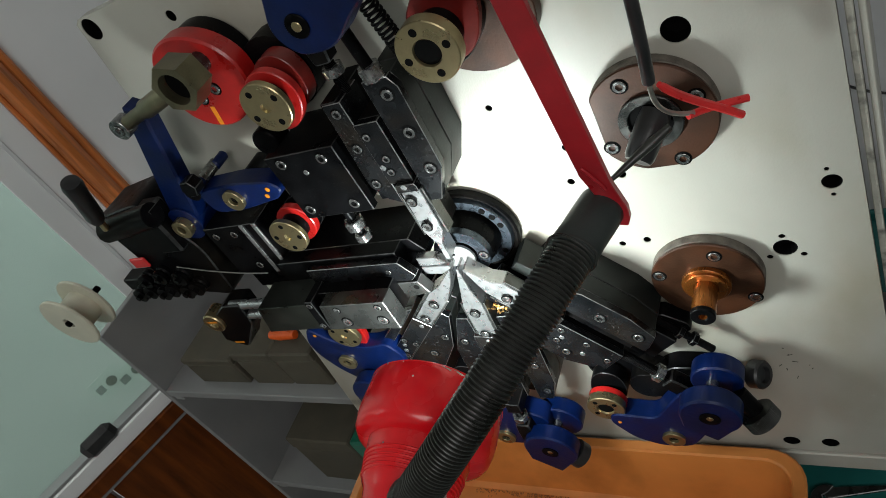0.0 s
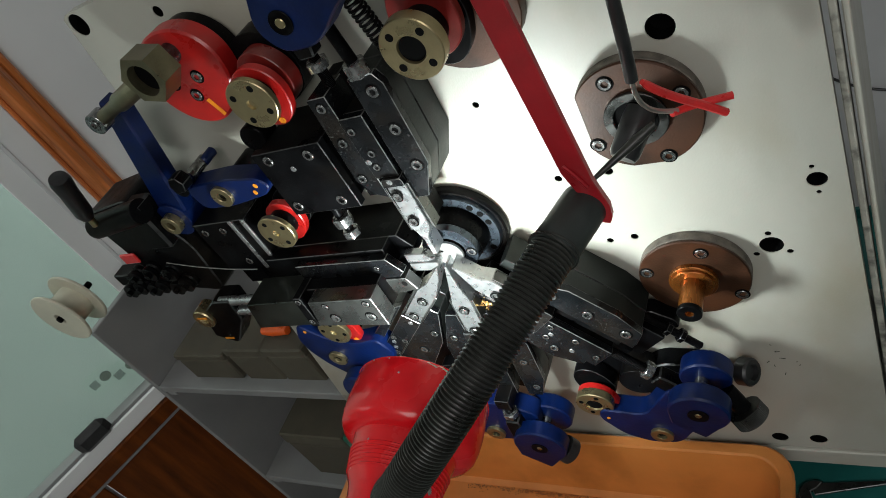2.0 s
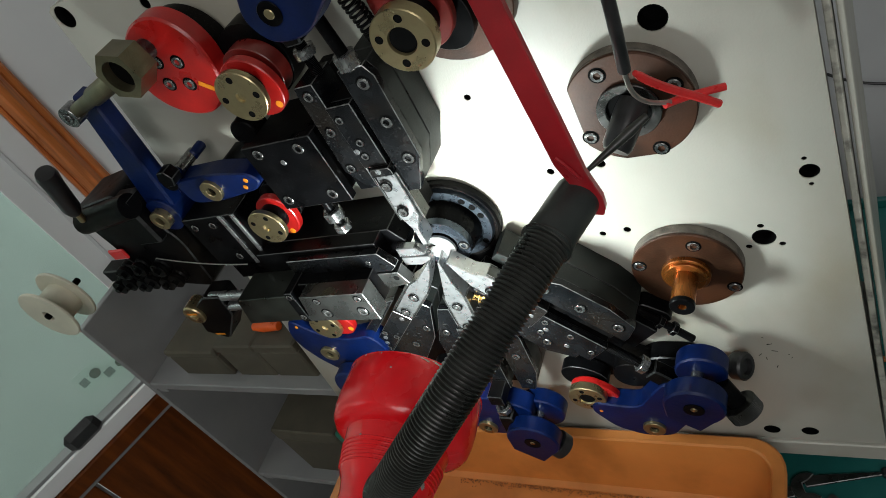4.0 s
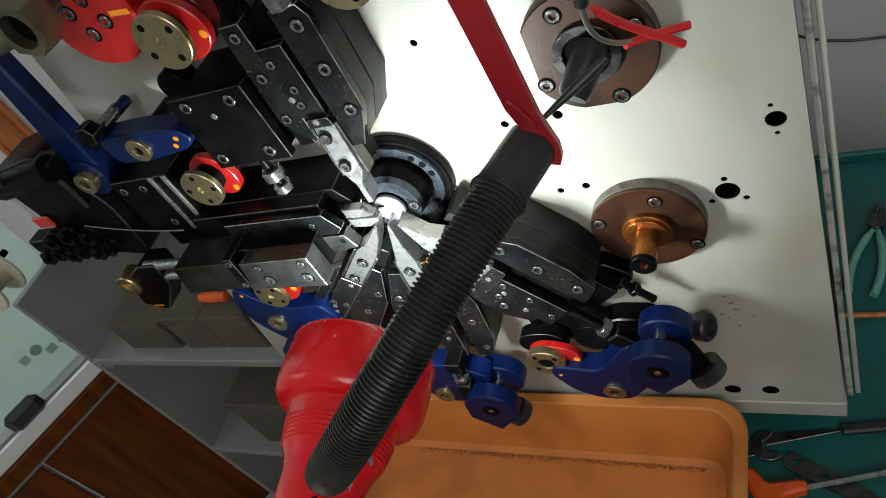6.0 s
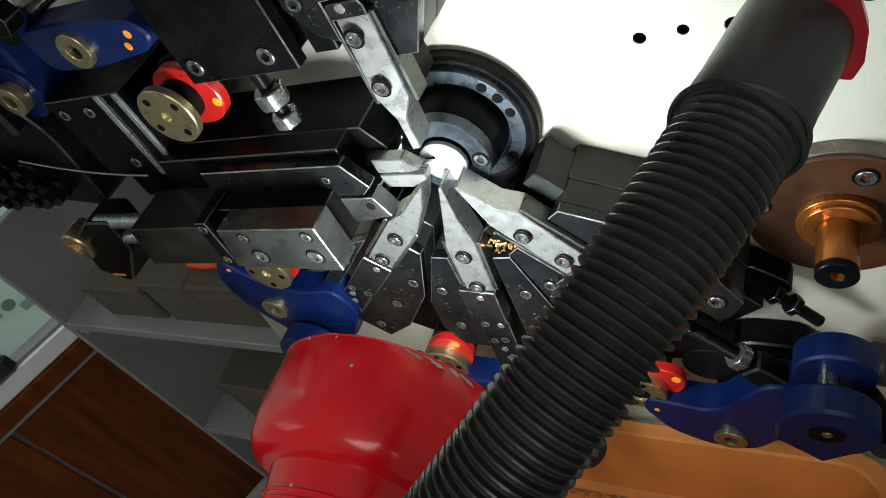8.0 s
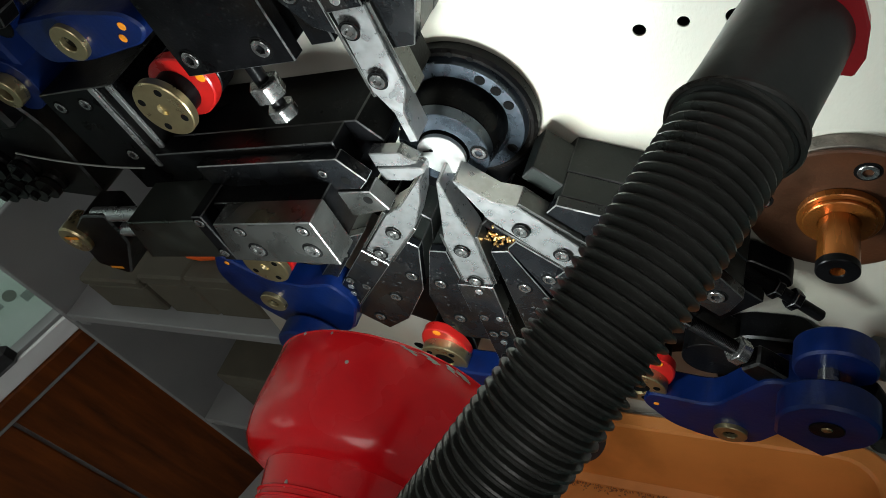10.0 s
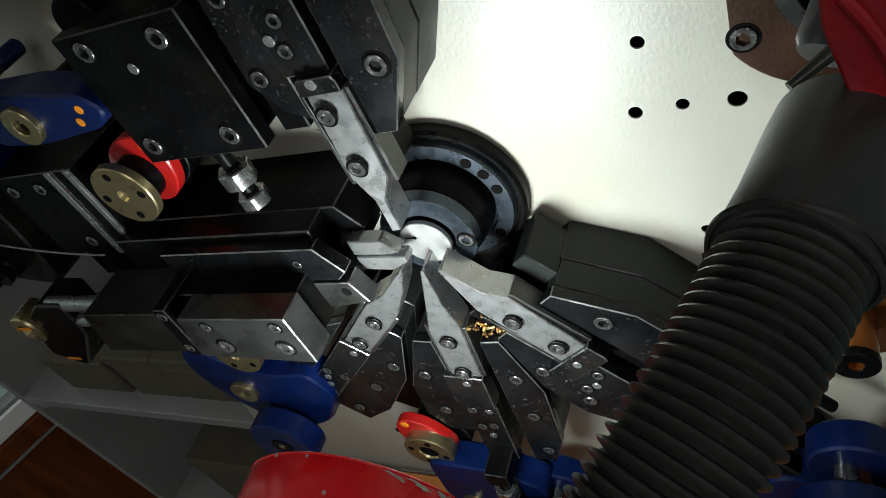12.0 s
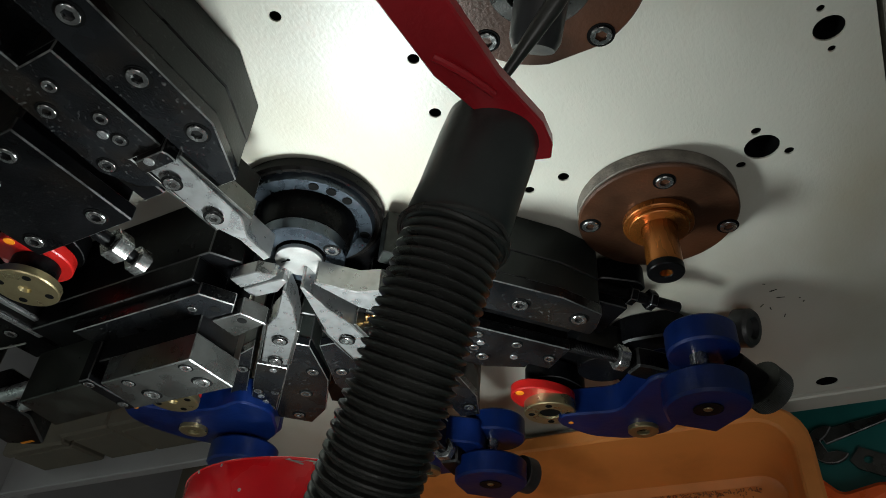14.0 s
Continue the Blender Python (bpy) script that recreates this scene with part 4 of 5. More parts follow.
rk4 = rocker(-0.45, 0.265, 3.0, 0.05, "short blue rocker lever with a brass bush and orange dots",
       [(-0.055, 0.024), (-0.05, -0.016), (0.0, -0.02), (0.068, -0.014), (0.082, -0.002), (0.07, 0.012), (0.02, 0.022)], (-0.045, 0.03), 0.008, z0=0.05, head_out=0.09, knob=False)
part("marks", cyl(0.0035, 0.0802, 0.0808, 12, centre=(0.062, 0.003)), MARK, rk4)
part("marks", cyl(0.0035, 0.0802, 0.0808, 12, centre=(0.054, -0.006)), MARK, rk4)
part("stop_bolt", prism(hexagon(0.013), 0.06, 0.078, 0.001, m=pose(-0.035, 0.04, 0.02)), BLACK, rk4)
part("stop_roller", lathe([(0, 0.02), (0.017, 0.02), (0.0185, 0.022), (0.0185, 0.046), (0.017, 0.048), (0, 0.048)], 32, centre=(0.075, 0.045)), BLACK, rk4, "black oiled roller")

topb = thing("top_rocker_lever", "blue rocker lever above the upright slide", "lever", face_on(-0.165, 0.455))
part("arm", prism(rounded([(-0.046, 0.004), (-0.03, -0.024), (0.012, -0.026), (0.05, 0.004), (0.12, 0.03), (0.12, 0.06), (-0.02, 0.06)], 0.02), 0.085, 0.115, 0.002), BLUE, topb)
part("boss", ring(0.004, 0.012, 0.115, 0.117, centre=(-0.012, 0.004)), BLACK, topb)
part("pin_end", cyl(0.005, 0.11, 0.118, 16, centre=(-0.012, 0.004)), BRASS, topb)
part("pin", cyl(0.012, 0.0, 0.085, centre=(-0.012, 0.004)), BLACK, topb)
part("push_bolt", prism(hexagon(0.0125), 0, 0.016, 0.0012, m=between((0.0, -0.066, 0.075), (0.004, -1, 0.075))), NUT, topb, "bright hexagon bolt head")
part("push_stem", rod((-0.004, -0.02, 0.075), (0.0, -0.067, 0.075), 0.0065), BLACK, topb)


def coil_spring(a, b, r, wire, turns, parent):
    a, b = Vector(a), Vector(b)
    m = between(a, b)
    n, length = turns * 14, (b - a).length
    part("return_spring", tube([m @ Vector((r * math.cos(2 * math.pi * i / 14), r * math.sin(2 * math.pi * i / 14), length * i / n)) for i in range(n + 1)], wire, 6), BLACK, parent, "dark coil return spring")


coil_spring((0.03, -0.095, 0.05), (0.03, -0.005, 0.07), 0.008, 0.0016, 16, topb)


# ---- wire feed ----
def wire_feed():
    w = thing("wire_feeder", "black wire straightener with rollers and a crank handle", "wire feeder", face_on(-0.7, 0.17, 0.06))
    part("body", prism(rounded([(-0.05, 0.10), (0.07, 0.115), (0.115, 0.02), (0.1, -0.08), (-0.02, -0.06)], 0.02), -0.05, 0.02, 0.002), BLACK, w)
    part("upper_arm", rod((-0.02, 0.085, 0.03), (0.1, 0.10, 0.03), 0.018), BLACK, w)
    part("clamp", box(0.05, 0.1, 0.03, 0.11, 0.0, 0.035, 0.004), BLACK, w)
    for k, (x, y) in enumerate(((-0.085, -0.05), (-0.055, -0.045), (-0.025, -0.05), (0.0, -0.045), (0.03, -0.05), (0.055, -0.045), (-0.04, -0.02), (0.0, -0.015), (0.04, -0.02))):
        part("roller", lathe([(0, 0), (0.013, 0), (0.013, 0.006), (0.0105, 0.009), (0.013, 0.012), (0.013, 0.018), (0.005, 0.018), (0.005, 0.024), (0, 0.024)], 24, centre=(x, y), m=pose(0, 0, 0.02)), BLACK, w)
    part("arm", box(-0.13, 0.06, -0.055, -0.03, -0.01, 0.018, 0.002), BLACK, w)
    part("red_tag", box(-0.05, -0.015, 0.0, 0.02, 0.021, 0.026, 0.002), TAPE, w, "red plastic tab")
    part("handle_stem", rod((0.01, 0.10, 0.045), (0.025, 0.125, 0.05), 0.005), BRASS, w)
    part("handle", lathe([(0, 0), (0.009, 0.0), (0.0125, 0.012), (0.0125, 0.06), (0.014, 0.085), (0.012, 0.093), (0, 0.095)], 24, m=between((0.02, 0.12, 0.05), (0.085, 0.22, 0.07))), PLASTIC, w, "black plastic grip")
    sp = thing("wire_spool", "yellowed white nylon wire spool", "spool", face_on(-1.018, 0.082, 0.09))
    for z in (-0.027, 0.02):
        part("flange", ring(0.011, 0.058, z, z + 0.006, 48, c=0.0015), NYLON, sp)
    part("core", ring(0.011, 0.034, -0.022, 0.021, 36), NYLON, sp)
    part("axle", cyl(0.006, -0.06, 0.03), HOLE, sp)
    single("feed_wire", tube([(-0.66 + 0.165 * t, -0.085, 0.165 - 0.05 * t + 0.02 * t * t) for t in [k / 12 for k in range(13)]], 0.001, 8), WIREM, "thin steel wire running into the guide", "wire")


wire_feed()


# ---- lamp, hose and bracket ----
def lamp():
    neck, rim = Vector((-0.180, -0.4525, 0.072)), Vector((-0.1903, -0.2387, 0.0731))
    m = between(neck, rim)
    L = (rim - neck).length
    lp = thing("work_lamp", "worn red bell-shaped metal work lamp", "lamp", m)
    prof = [(0.034, -0.17), (0.036, -0.06), (0.0375, 0.04), (0.0395, 0.085), (0.0425, 0.098), (0.0475, 0.106), (0.0515, 0.13), (0.0535, 0.141), (0.0545, 0.1475), (0.061, 0.1485),
            (0.068, 0.152), (0.0722, 0.158), (0.0742, 0.168), (0.0746, 0.18), (0.0738, 0.197), (0.0732, L - 0.001), (0.0727, L)]
    inner = [(0.071, L), (0.0715, L - 0.003), (0.072, 0.199), (0.072, 0.18), (0.069, 0.167), (0.062, 0.161), (0.02, 0.155), (0.0, 0.155)]
    shade = part("shade", lathe([(0, -0.17)] + prof + inner, 64), REDLAMP, lp, "worn glossy red lamp shade")
    for k in range(6):
        r = 0.0486 + k * 0.00075
        part("thread", ring(r - 0.002, r + 0.0009, 0.109 + k * 0.0042, 0.1107 + k * 0.0042, 56), REDLAMP, shade)
    chips = random.Random(9)
    for k in range(30):
        a, zz = chips.uniform(0, 6.28), chips.choice((L - 0.001, L - 0.002, L - 0.001, L - 0.004, 0.14, 0.18, 0.132, 0.1, 0.195, 0.05))
        rr = np.interp(zz, [q[1] for q in prof], [q[0] for q in prof])
        part("paint_chip", cyl(chips.uniform(0.0005, 0.0013), -0.0004, 0.0004, 7, m=Matrix.Translation((rr * math.cos(a), rr * math.sin(a), zz)) @ between((0, 0, 0), (math.cos(a), math.sin(a), 0)) @ Matrix.Diagonal((1, chips.uniform(1, 2.2), 1, 1))), CHIP, shade)
    def on_neck(z, turn, lift=0.0004):
        rr = float(np.interp(z, [q[1] for q in prof], [q[0] for q in prof])) + lift
        return Vector((rr * math.cos(turn), rr * math.sin(turn), z))

    def worn_patch(spot, length, width, seed):
        """Bare metal where the paint has flaked: an uneven patch lying on the shade."""
        at, rng, bm = m.inverted() @ Vector(spot), random.Random(seed), bmesh.new()
        turn0 = math.atan2(at.y, at.x)
        rows = []
        for i in range(15):
            u = i / 14 - 0.5
            half = width * (0.25 - u * u) * 2 * rng.uniform(0.5, 1.25) / 0.04
            mid = turn0 - u * 0.12 + rng.uniform(-0.03, 0.03)
            rows.append([bm.verts.new(on_neck(at.z + u * length, mid + k * half)) for k in (-1, -0.33, 0.33, 1)])
        for ra, rb in zip(rows, rows[1:]):
            for k in range(3):
                bm.faces.new((ra[k], ra[k + 1], rb[k + 1], rb[k]))
        bmesh.ops.recalc_face_normals(bm, faces=bm.faces)
        part("worn_patch", bm, CHIP, shade, "bare silver metal patch")

    worn_patch((-0.148, -0.36, 0.086), 0.034, 0.007, 3)
    worn_patch((-0.147, -0.345, 0.078), 0.008, 0.008, 5)
    for k, turn in enumerate((0.15, 0.32, 0.5, 0.62)):
        at = m.inverted() @ Vector((-0.16, -0.24, 0.13))
        worn_patch(m @ on_neck(L - 0.0025, math.atan2(at.y, at.x) + turn), 0.0035, 0.0035 + 0.002 * (k % 2), 11 + k)
    part("rim", ring(0.0712, 0.0736, L - 0.0012, L + 0.0006, 64), REDLAMP, shade, "rolled red rim")
    part("bulb", lathe([(0, 0.154), (0.013, 0.156), (0.022, 0.161), (0.023, 0.168), (0.016, 0.174), (0, 0.176)], 28), BULB, lp, "lit white bulb")
    hole = m.inverted() @ Vector((-0.1586, -0.398, 0.102))
    # black disc on the neck, its colour standing for the hole's shade
    part("cable_hole", cyl(0.0095, -0.004, 0.0, 24, m=Matrix.Translation((0, 0, hole.z)) @ between((0, 0, 0), (hole.x, hole.y, 0)) @ pose(0, 0, 0.0383)), HOLE, lp)
    lamp_data = bpy.data.lights.new("lamp_light", "SPOT")
    lamp_data.energy, lamp_data.spot_size, lamp_data.spot_blend, lamp_data.shadow_soft_size, lamp_data.color = 28.0, radians(150), 0.5, 0.045, (0.88, 1.0, 0.99)
    lo = new("lamp_light", lamp_data)
    lo.matrix_world = look(m @ Vector((0, 0, L - 0.034)), m @ Vector((0, 0, 1)))


lamp()


def bezier(p0, p1, p2, p3, n):
    p0, p1, p2, p3 = Vector(p0), Vector(p1), Vector(p2), Vector(p3)
    return [p0 * (1 - t) ** 3 + p1 * 3 * t * (1 - t) ** 2 + p2 * 3 * t * t * (1 - t) + p3 * t ** 3 for t in [k / n for k in range(n + 1)]]


def hose():
    h = thing("corrugated_hose", "black corrugated flexible hose with a taped cuff", "hose", Matrix())
    way = bezier((0.050, -0.150, 0.266), (0.04, -0.269, 0.2955), (-0.08, -0.45, 0.2085), (-0.161, -0.361, 0.101), 330)
    cut = 66
    pts = way[cut:]
    fine = [pts[min(int(k * (len(pts) - 1) / 475), len(pts) - 1)].lerp(pts[min(int(k * (len(pts) - 1) / 475) + 1, len(pts) - 1)], (k * (len(pts) - 1) / 475) % 1.0) for k in range(476)]
    ribs = (0.0012, 0.0014, 0.0006, -0.0012, -0.0008)
    part("corrugated_tube", tube(fine, [0.0174 + ribs[k % 5] for k in range(len(fine))], 32), RUBBER, h)
    a, b = way[cut + 4], way[cut + 4] + Vector((0.0145, 0.0565, -0.0036))
    part("cuff", lathe([(0, 0), (0.0188, 0), (0.0198, 0.002), (0.0192, 0.02), (0.0196, 0.045), (0.0193, 0.0575), (0.0182, 0.059), (0, 0.059)], 40, m=between(a, b)), CUFF, h, "black taped cuff")
    for k, z in enumerate((0.001, 0.0035)):
        part("tape_edge", tube([between(a, b) @ Vector(((0.0198 + 0.0008 * math.sin(2.3 * t + k)) * math.cos(t), 0.0198 * math.sin(t), z + 0.0013 * math.sin(2 * t + 2 * k))) for t in [2 * math.pi * j / 48 for j in range(49)]], 0.0011, 6), RUBBER, h)
    br = thing("lamp_bracket", "red painted flat steel bracket bar", "bracket", face_on(0, 0))
    part("weld_bead", tube(bezier((0.056, -0.1835, 0.29), (0.053, -0.1845, 0.3), (0.049, -0.1845, 0.308), (0.044, -0.1835, 0.314), 10), 0.0016, 8), REDBAR, br).matrix_basis = face_on(0, 0).inverted()
    part("bar", prism([(0.022, 0.62), (0.043, 0.62), (0.061, 0.296), (0.0665, 0.268), (0.0655, 0.256), (0.062, 0.249), (0.055, 0.251), (0.0395, 0.306)], 0.176, 0.183, 0.0008), REDBAR, br)
    cb = thing("lamp_cable", "black cable end with red insulated leads", "cable", Matrix())
    part("sheath", tube(bezier((0.105, -0.11, 0.62), (0.098, -0.11, 0.45), (0.094, -0.105, 0.38), (0.086, -0.098, 0.322), 24), 0.0053, 12), PLASTIC, cb)
    part("inner_lead", tube(bezier((0.086, -0.098, 0.322), (0.08, -0.09, 0.29), (0.085, -0.075, 0.27), (0.105, -0.065, 0.262), 16), 0.0022, 8), WIREM, cb, "bare grey leads")
    part("red_lead", tube(bezier((0.09, -0.088, 0.312), (0.1, -0.075, 0.285), (0.118, -0.06, 0.265), (0.138, -0.045, 0.237), 12), [0.0024] + [0.0038] * 12, 10), TAPE, cb, "red insulated lead")
    part("red_lead", tube(bezier((0.1, -0.068, 0.262), (0.115, -0.05, 0.255), (0.125, -0.05, 0.255), (0.145, -0.04, 0.25), 12), 0.0035, 10), TAPE, cb, "red insulated lead")
    part("plug", lathe([(0, 0), (0.014, 0), (0.0155, 0.01), (0.0145, 0.045), (0.012, 0.05), (0, 0.05)], 24, m=between((0.062, -0.022, 0.24), (0.035, -0.075, 0.205))), PLASTIC, cb, "black rubber plug")
    part("spout", lathe([(0, 0), (0.0035, 0), (0.005, 0.02), (0.004, 0.04), (0.0022, 0.0690652), (0, 0.0690652)], 12, m=between((0.082, -0.065, 0.252), (0.029, -0.105, 0.233))), RUBBER, cb, "thin dark nozzle")


hose()


# ---- bench, tray, tools ----
def bench():
    bn = thing("bench", "work bench with a teal green cover", "bench", Matrix())
    part("cover", box(-0.75, 1.0, -0.995, 0.575, -0.53, -0.522, 0.002), TEAL, bn, "teal green bench cover")
    part("top_board", box(-0.75, 1.0, -0.98, 0.575, -0.56, -0.5305, 0.003), WOODP, bn, "brown wooden bench top")
    for x in (-0.7, 0.9):
        for y in (-0.93, 0.5):
            part("leg", box(x, x + 0.05, y, y + 0.05, -1.35, -0.5605, 0.002), TEAL, bn)
    part("back_lip", box(-0.75, 1.0, 0.5755, 0.588, -0.56, -0.503, 0.003), TEAL, bn)
    part("front_lip", box(-0.75, 1.0, -1.0, -0.981, -0.56, -0.5305, 0.002), TEAL, bn)
    t = thing("parts_tray", "orange plastic parts tray with rounded corners", "tray", Matrix.Translation((-0.27, -0.175, -0.5215)))

    def outline(hx, hy, r):
        pts = []
        for cx, cy, a0 in ((hx - r, hy - r, 0), (-hx + r, hy - r, 90), (-hx + r, -hy + r, 180), (hx - r, -hy + r, 270)):
            pts += [(cx + r * math.cos(radians(a0 + 15 * k)), cy + r * math.sin(radians(a0 + 15 * k))) for k in range(7)]
        return pts

    levels = [(0.285, 0.115, 0.03, 0.0), (0.295, 0.125, 0.034, 0.012), (0.318, 0.148, 0.042, 0.118), (0.33, 0.16, 0.05, 0.118), (0.333, 0.163, 0.052, 0.121), (0.333, 0.163, 0.052, 0.127), (0.33, 0.16, 0.05, 0.13),
              (0.316, 0.146, 0.042, 0.13), (0.313, 0.143, 0.04, 0.127), (0.29, 0.12, 0.03, 0.012), (0.28, 0.11, 0.026, 0.005)]
    for name, lv, close in (("outer_wall", levels[:4], 0), ("rim", levels[3:9], None), ("inner_wall", levels[8:], -1)):
        bm = bmesh.new()
        rings = [[bm.verts.new((x, y, z)) for x, y in outline(hx + 0.0525, hy, r)] for hx, hy, r, z in lv]
        for a, b in zip(rings, rings[1:]):
            for i in range(len(a)):
                bm.faces.new((a[i], a[(i + 1) % len(a)], b[(i + 1) % len(a)], b[i]))
        if close is not None:
            bm.faces.new(rings[close])
        bmesh.ops.recalc_face_normals(bm, faces=bm.faces)
        if close == -1:
            bmesh.ops.reverse_faces(bm, faces=bm.faces)
        part(name, bm, ORANGE, t)
    rng = random.Random(4)
    cb = bmesh.new()
    for k in range(520):
        x, y = rng.uniform(-0.25, 0.26), 0.108 - abs(rng.gauss(0, 0.0045))
        a = rng.uniform(0, 6.28)
        tmp = bmesh.new()
        bmesh.ops.create_cone(tmp, cap_ends=True, segments=6, radius1=0.0006, radius2=0.0006, depth=rng.uniform(0.0015, 0.003), matrix=Matrix.Translation((x - 0.2175, y - 0.175, -0.5155 + rng.uniform(0, 0.002))) @ Euler((1.57, 0, a)).to_matrix().to_4x4())
        me = bpy.data.meshes.new("tmp")
        tmp.to_mesh(me)
        cb.from_mesh(me)
        bpy.data.meshes.remove(me)
        tmp.free()
    single("spring_parts", cb, DULL, "tiny bronze springs lying along the tray's edge", "springs", kind="stuff")
    key = thing("hex_key", "orange handled T-shaped hexagon key on the bench", "hex key", pose(0.13, -0.103, -0.5085))
    grip = [(-0.036, 0.028), (-0.022, 0.038), (0.0, 0.014), (0.04, 0.023), (0.051, 0.022), (0.052, 0.008), (0.02, -0.004), (0.024, -0.06), (0.02, -0.1), (-0.006, -0.1), (-0.008, -0.05), (-0.012, -0.015), (-0.024, 0.0)]
    part("grip", prism(rounded(grip, 0.008), -0.0128, 0.0128, 0.005), HANDLE, key)
    part("shank", rod((0.05, 0.015, 0.0), (0.22, 0.068, 0.0), 0.004, 6), STEEL, key)
    spn = thing("spanner", "worn grey open-ended spanner on the bench", "spanner", pose(0.13, -0.024, -0.5215, 0, 0, 20))
    jaw = [(0.024 * math.cos(radians(a)), 0.024 * math.sin(radians(a))) for a in range(50, 311, 15)] + [(0.004, -0.011), (-0.006, -0.008), (-0.006, 0.008), (0.004, 0.011)]
    part("head", prism(jaw, 0, 0.008, 0.001), WORN, spn)
    part("stem", box(-0.052, -0.02, -0.009, 0.009, 0.001, 0.006, 0.001), WORN, spn)
    bar = thing("steel_plate_tool", "flat drilled steel plate with a pointed end", "plate", pose(0.205, -0.066, -0.5215, 0, 0, -27))
    part("blade", disc_cut([(-0.055, 0.012), (-0.06, -0.008), (-0.05, -0.014), (0.05, -0.014), (0.11, -0.002), (0.11, 0.002), (0.05, 0.012)], [(-0.042, 0.0, 0.005), (0.0, 0.0, 0.005)], 0.0, 0.004), WORN, bar)
    bl = thing("bench_plate", "steel blade with a black handle by the machine base", "plate", pose(0.2, 0.0, -0.5215, 0, 0, 9))
    part("strip", prism([(-0.075, -0.011), (0.03, 0.002), (0.03, 0.007), (-0.08, 0.008)], 0, 0.005, 0.001), WORN, bl)
    part("handle", box(0.03, 0.15, -0.004, 0.012, 0, 0.012, 0.003), PLASTIC, bl, "black plastic handle")


bench()


# ---- shelf ----
def shelf():
    s = thing("shelf_unit", "grey-white open shelf unit beside the machine", "shelf", Matrix.Translation((-1.27, 0.0, 0)))
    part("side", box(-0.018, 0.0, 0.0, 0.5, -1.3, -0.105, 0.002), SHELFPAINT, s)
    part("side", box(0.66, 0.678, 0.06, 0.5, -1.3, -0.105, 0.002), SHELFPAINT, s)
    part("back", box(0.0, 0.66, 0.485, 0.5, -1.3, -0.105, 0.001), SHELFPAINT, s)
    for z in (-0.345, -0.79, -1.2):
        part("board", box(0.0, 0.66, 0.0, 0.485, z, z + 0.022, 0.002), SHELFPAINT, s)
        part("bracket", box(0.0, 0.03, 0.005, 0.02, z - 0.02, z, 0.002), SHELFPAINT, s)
    for name, x, y, z, w, d, h, lab in (("carton", -1.15, 0.03, -0.323, 0.16, 0.15, 0.09, "grey-brown closed carton on the shelf"), ("carton", -0.97, 0.03, -0.323, 0.11, 0.16, 0.11, "grey-brown carton with a split lid"),
                                        ("carton", -0.855, 0.03, -0.323, 0.11, 0.16, 0.11, "grey-brown carton beside a split lid"), ("carton", -1.08, 0.03, -0.768, 0.2, 0.2, 0.2, "dark grey-brown carton on the lower shelf")):
        c = thing(name, lab, "box", Matrix.Translation((x, y, z)), "cartons")
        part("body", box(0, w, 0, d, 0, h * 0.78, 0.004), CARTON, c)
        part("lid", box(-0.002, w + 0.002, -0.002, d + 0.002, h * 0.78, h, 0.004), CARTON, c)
    single("crate", box(-0.86, -0.68, 0.02, 0.3, -0.768, -0.55, 0.006), GREEN, "green plastic crate on the lower shelf", "crate")
    single("orange_handle", lathe([(0, 0), (0.009, 0.002), (0.012, 0.03), (0.009, 0.07), (0, 0.072)], 20, m=between((-0.86, 0.07, -0.201), (-0.76, 0.07, -0.201))), HANDLE, "orange plastic tool handle on a carton", "tool")


shelf()

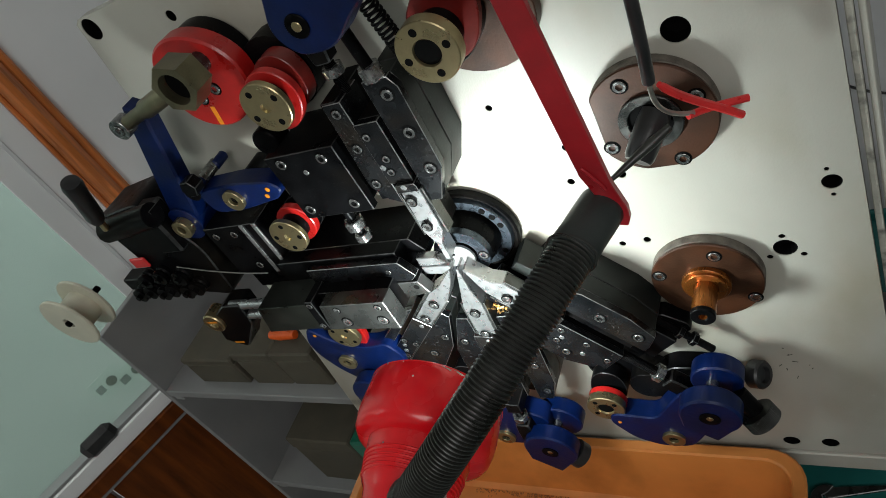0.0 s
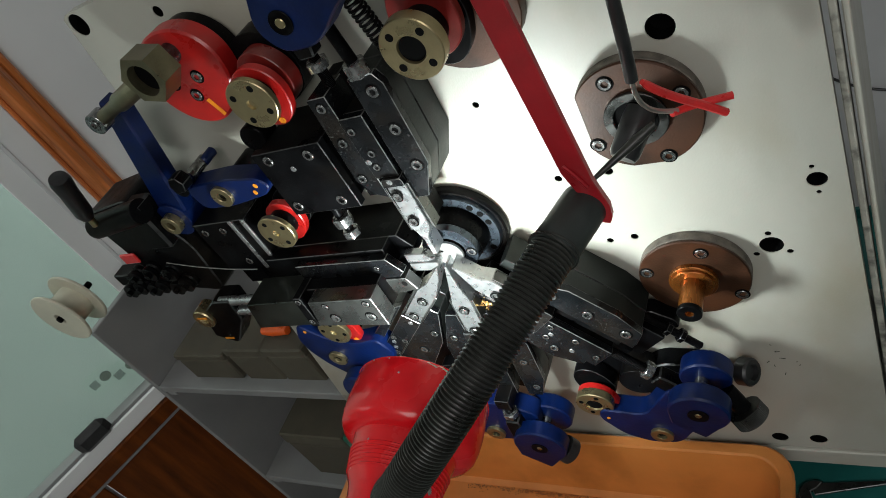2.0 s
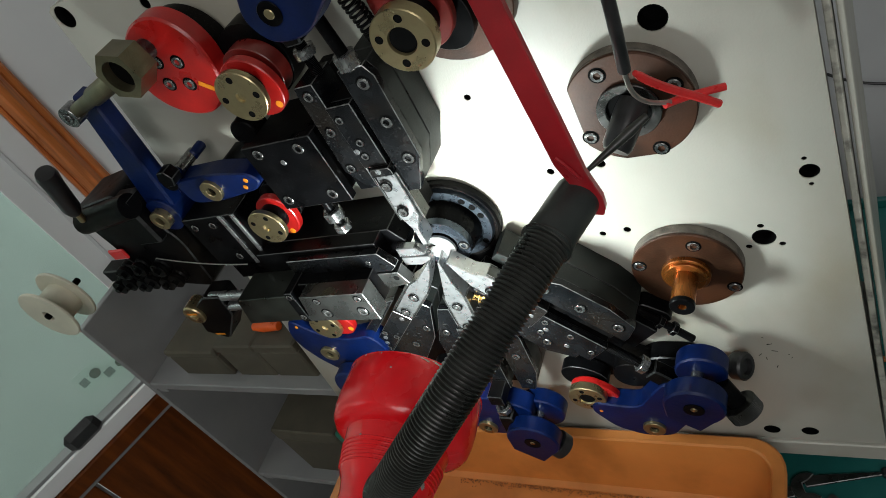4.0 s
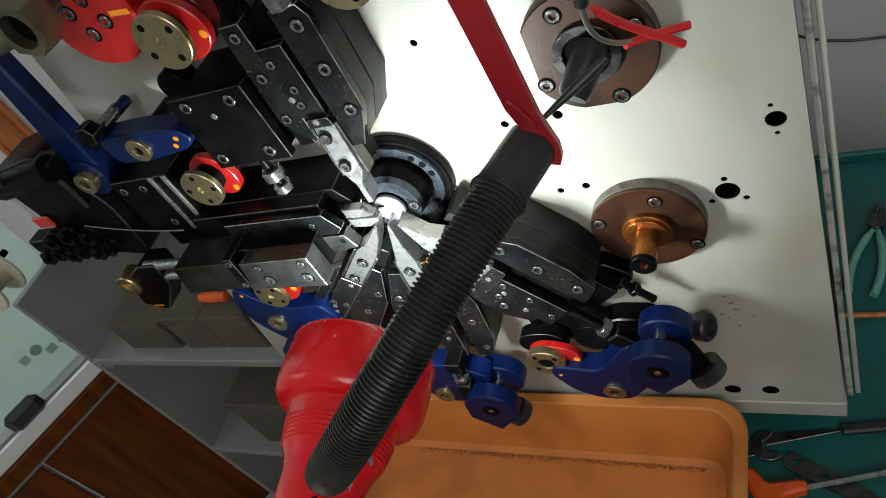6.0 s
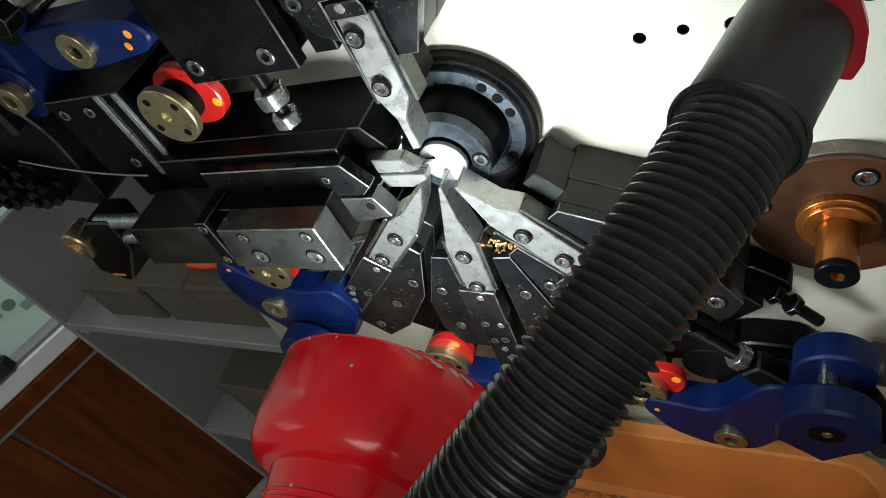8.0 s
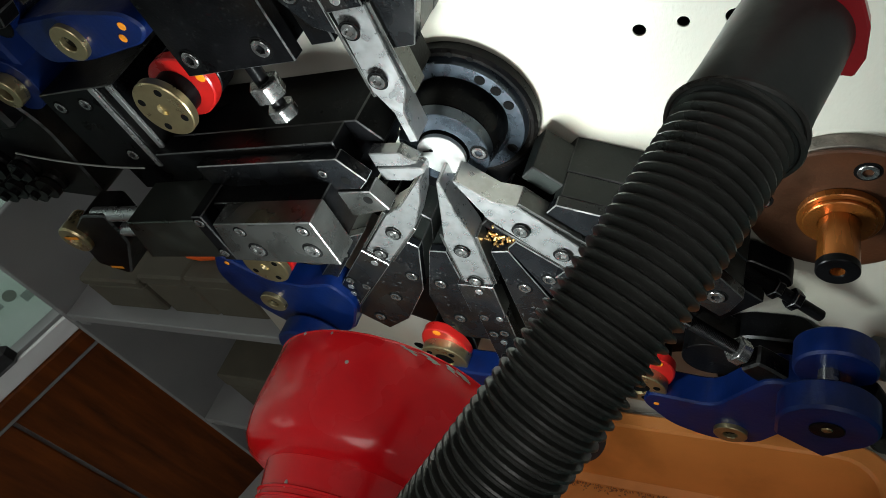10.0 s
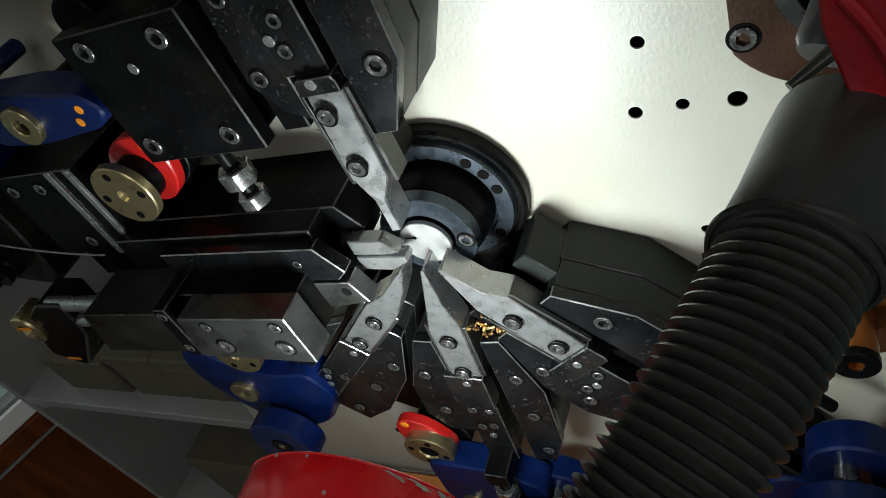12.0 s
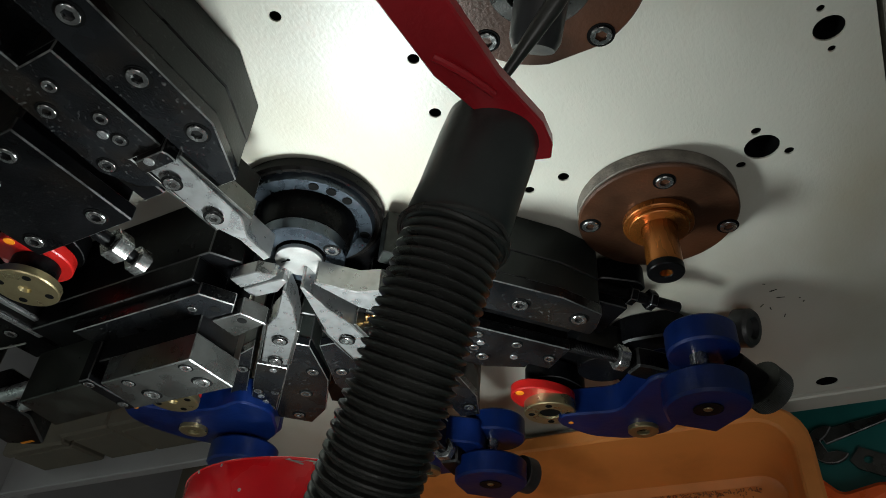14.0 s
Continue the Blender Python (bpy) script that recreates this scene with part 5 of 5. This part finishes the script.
# things on the bench at the other side of the machine
def bench_tools():
    pl = thing("pliers", "steel pliers with pale green handles on the bench", "pliers", pose(0, 0, -0.5215))
    joint, tip = Vector((0.309, 0.401, 0.008)), Vector((0.318, 0.439, 0.008))
    ahead = (tip - joint).normalized()
    side = Vector((-ahead.y, ahead.x, 0))
    for k in (-1, 1):
        pts = bezier(joint, joint - ahead * 0.03 + side * 0.012 * k, joint - ahead * 0.08 + side * 0.03 * k, joint - ahead * 0.15 + side * 0.018 * k, 16)
        part("handle", tube(pts, [0.0045] * 4 + [0.0068] * 13, 12), MINT, pl, "pale green plastic handle")
        part("jaw", prism([tuple((joint + side * 0.001 * k).xy), tuple((joint + side * 0.013 * k).xy), tuple((joint + ahead * 0.03 + side * 0.011 * k).xy), tuple((joint + ahead * 0.05 + side * 0.003 * k).xy), tuple((joint + ahead * 0.05 + side * 0.001 * k).xy)], 0.002, 0.014, 0.001), WORN, pl)
    part("joint", cyl(0.011, 0.001, 0.016, 24, centre=(joint.x, joint.y)), WORN, pl, "steel joint pin")
    single("wooden_stick", rod((0.201, 0.213, -0.5165), (0.421, 0.216, -0.5165), 0.005, 14), WOOD, "thin brown wooden stick on the bench", "stick")


bench_tools()


def chips():
    rng = random.Random(21)
    cb = bmesh.new()
    for k in range(44):
        cx, cz, sx, low, high = ((-0.188, 0.019, 0.007, 0.0605, 0.069), (-0.289, -0.032, 0.007, 0.02, 0.034))[k % 4 == 0]
        x, z, o = rng.gauss(cx, sx), rng.gauss(cz, 0.005), rng.uniform(low, high)
        d = Vector((rng.uniform(-1, 1), rng.uniform(-1, 1), rng.uniform(-1, 1))).normalized() * 0.0022
        rod(Vector((x, -o, z)) - d, Vector((x, -o, z)) + d, 0.0011, 6, cb)
    single("bronze_chips", cb, BRONZE, "small bronze wire pieces caught between the slides", "chips", kind="stuff")



def scuffs():
    """Scratches in the paint where the levers' tools have struck the plate."""
    rng = random.Random(33)
    s = bmesh.new()
    for k in range(9):
        x, z = rng.gauss(0.125, 0.014), rng.gauss(-0.19, 0.016)
        a, l = rng.gauss(0.6, 0.8), rng.uniform(0.0006, 0.0042)
        box(-l, l, -0.0004, 0.0004, 0.00015, 0.0004, 0, s, m=pose(x, z, 0, 0, 0, math.degrees(a)))
    single("paint_scratches", s, HOLE, "fine dark scratches in the cream paint", "scratches", face_on(0, 0), kind="stuff")


scuffs()
chips()
cab = single("wall_cable", tube(bezier((0.107, 1.292, -0.635), (0.241, 1.29, -0.763), (0.287, 1.29, -0.799), (0.787, 1.292, -0.759), 20), 0.004, 8), PLASTIC, "thin black cable on the grey wall", "cable")


def motions():
    for ob, where in MOVERS:
        walk(ob, [(k / 10, where((k / 10 / T_CYCLE) % 1.0)) for k in range(141)])


motions()
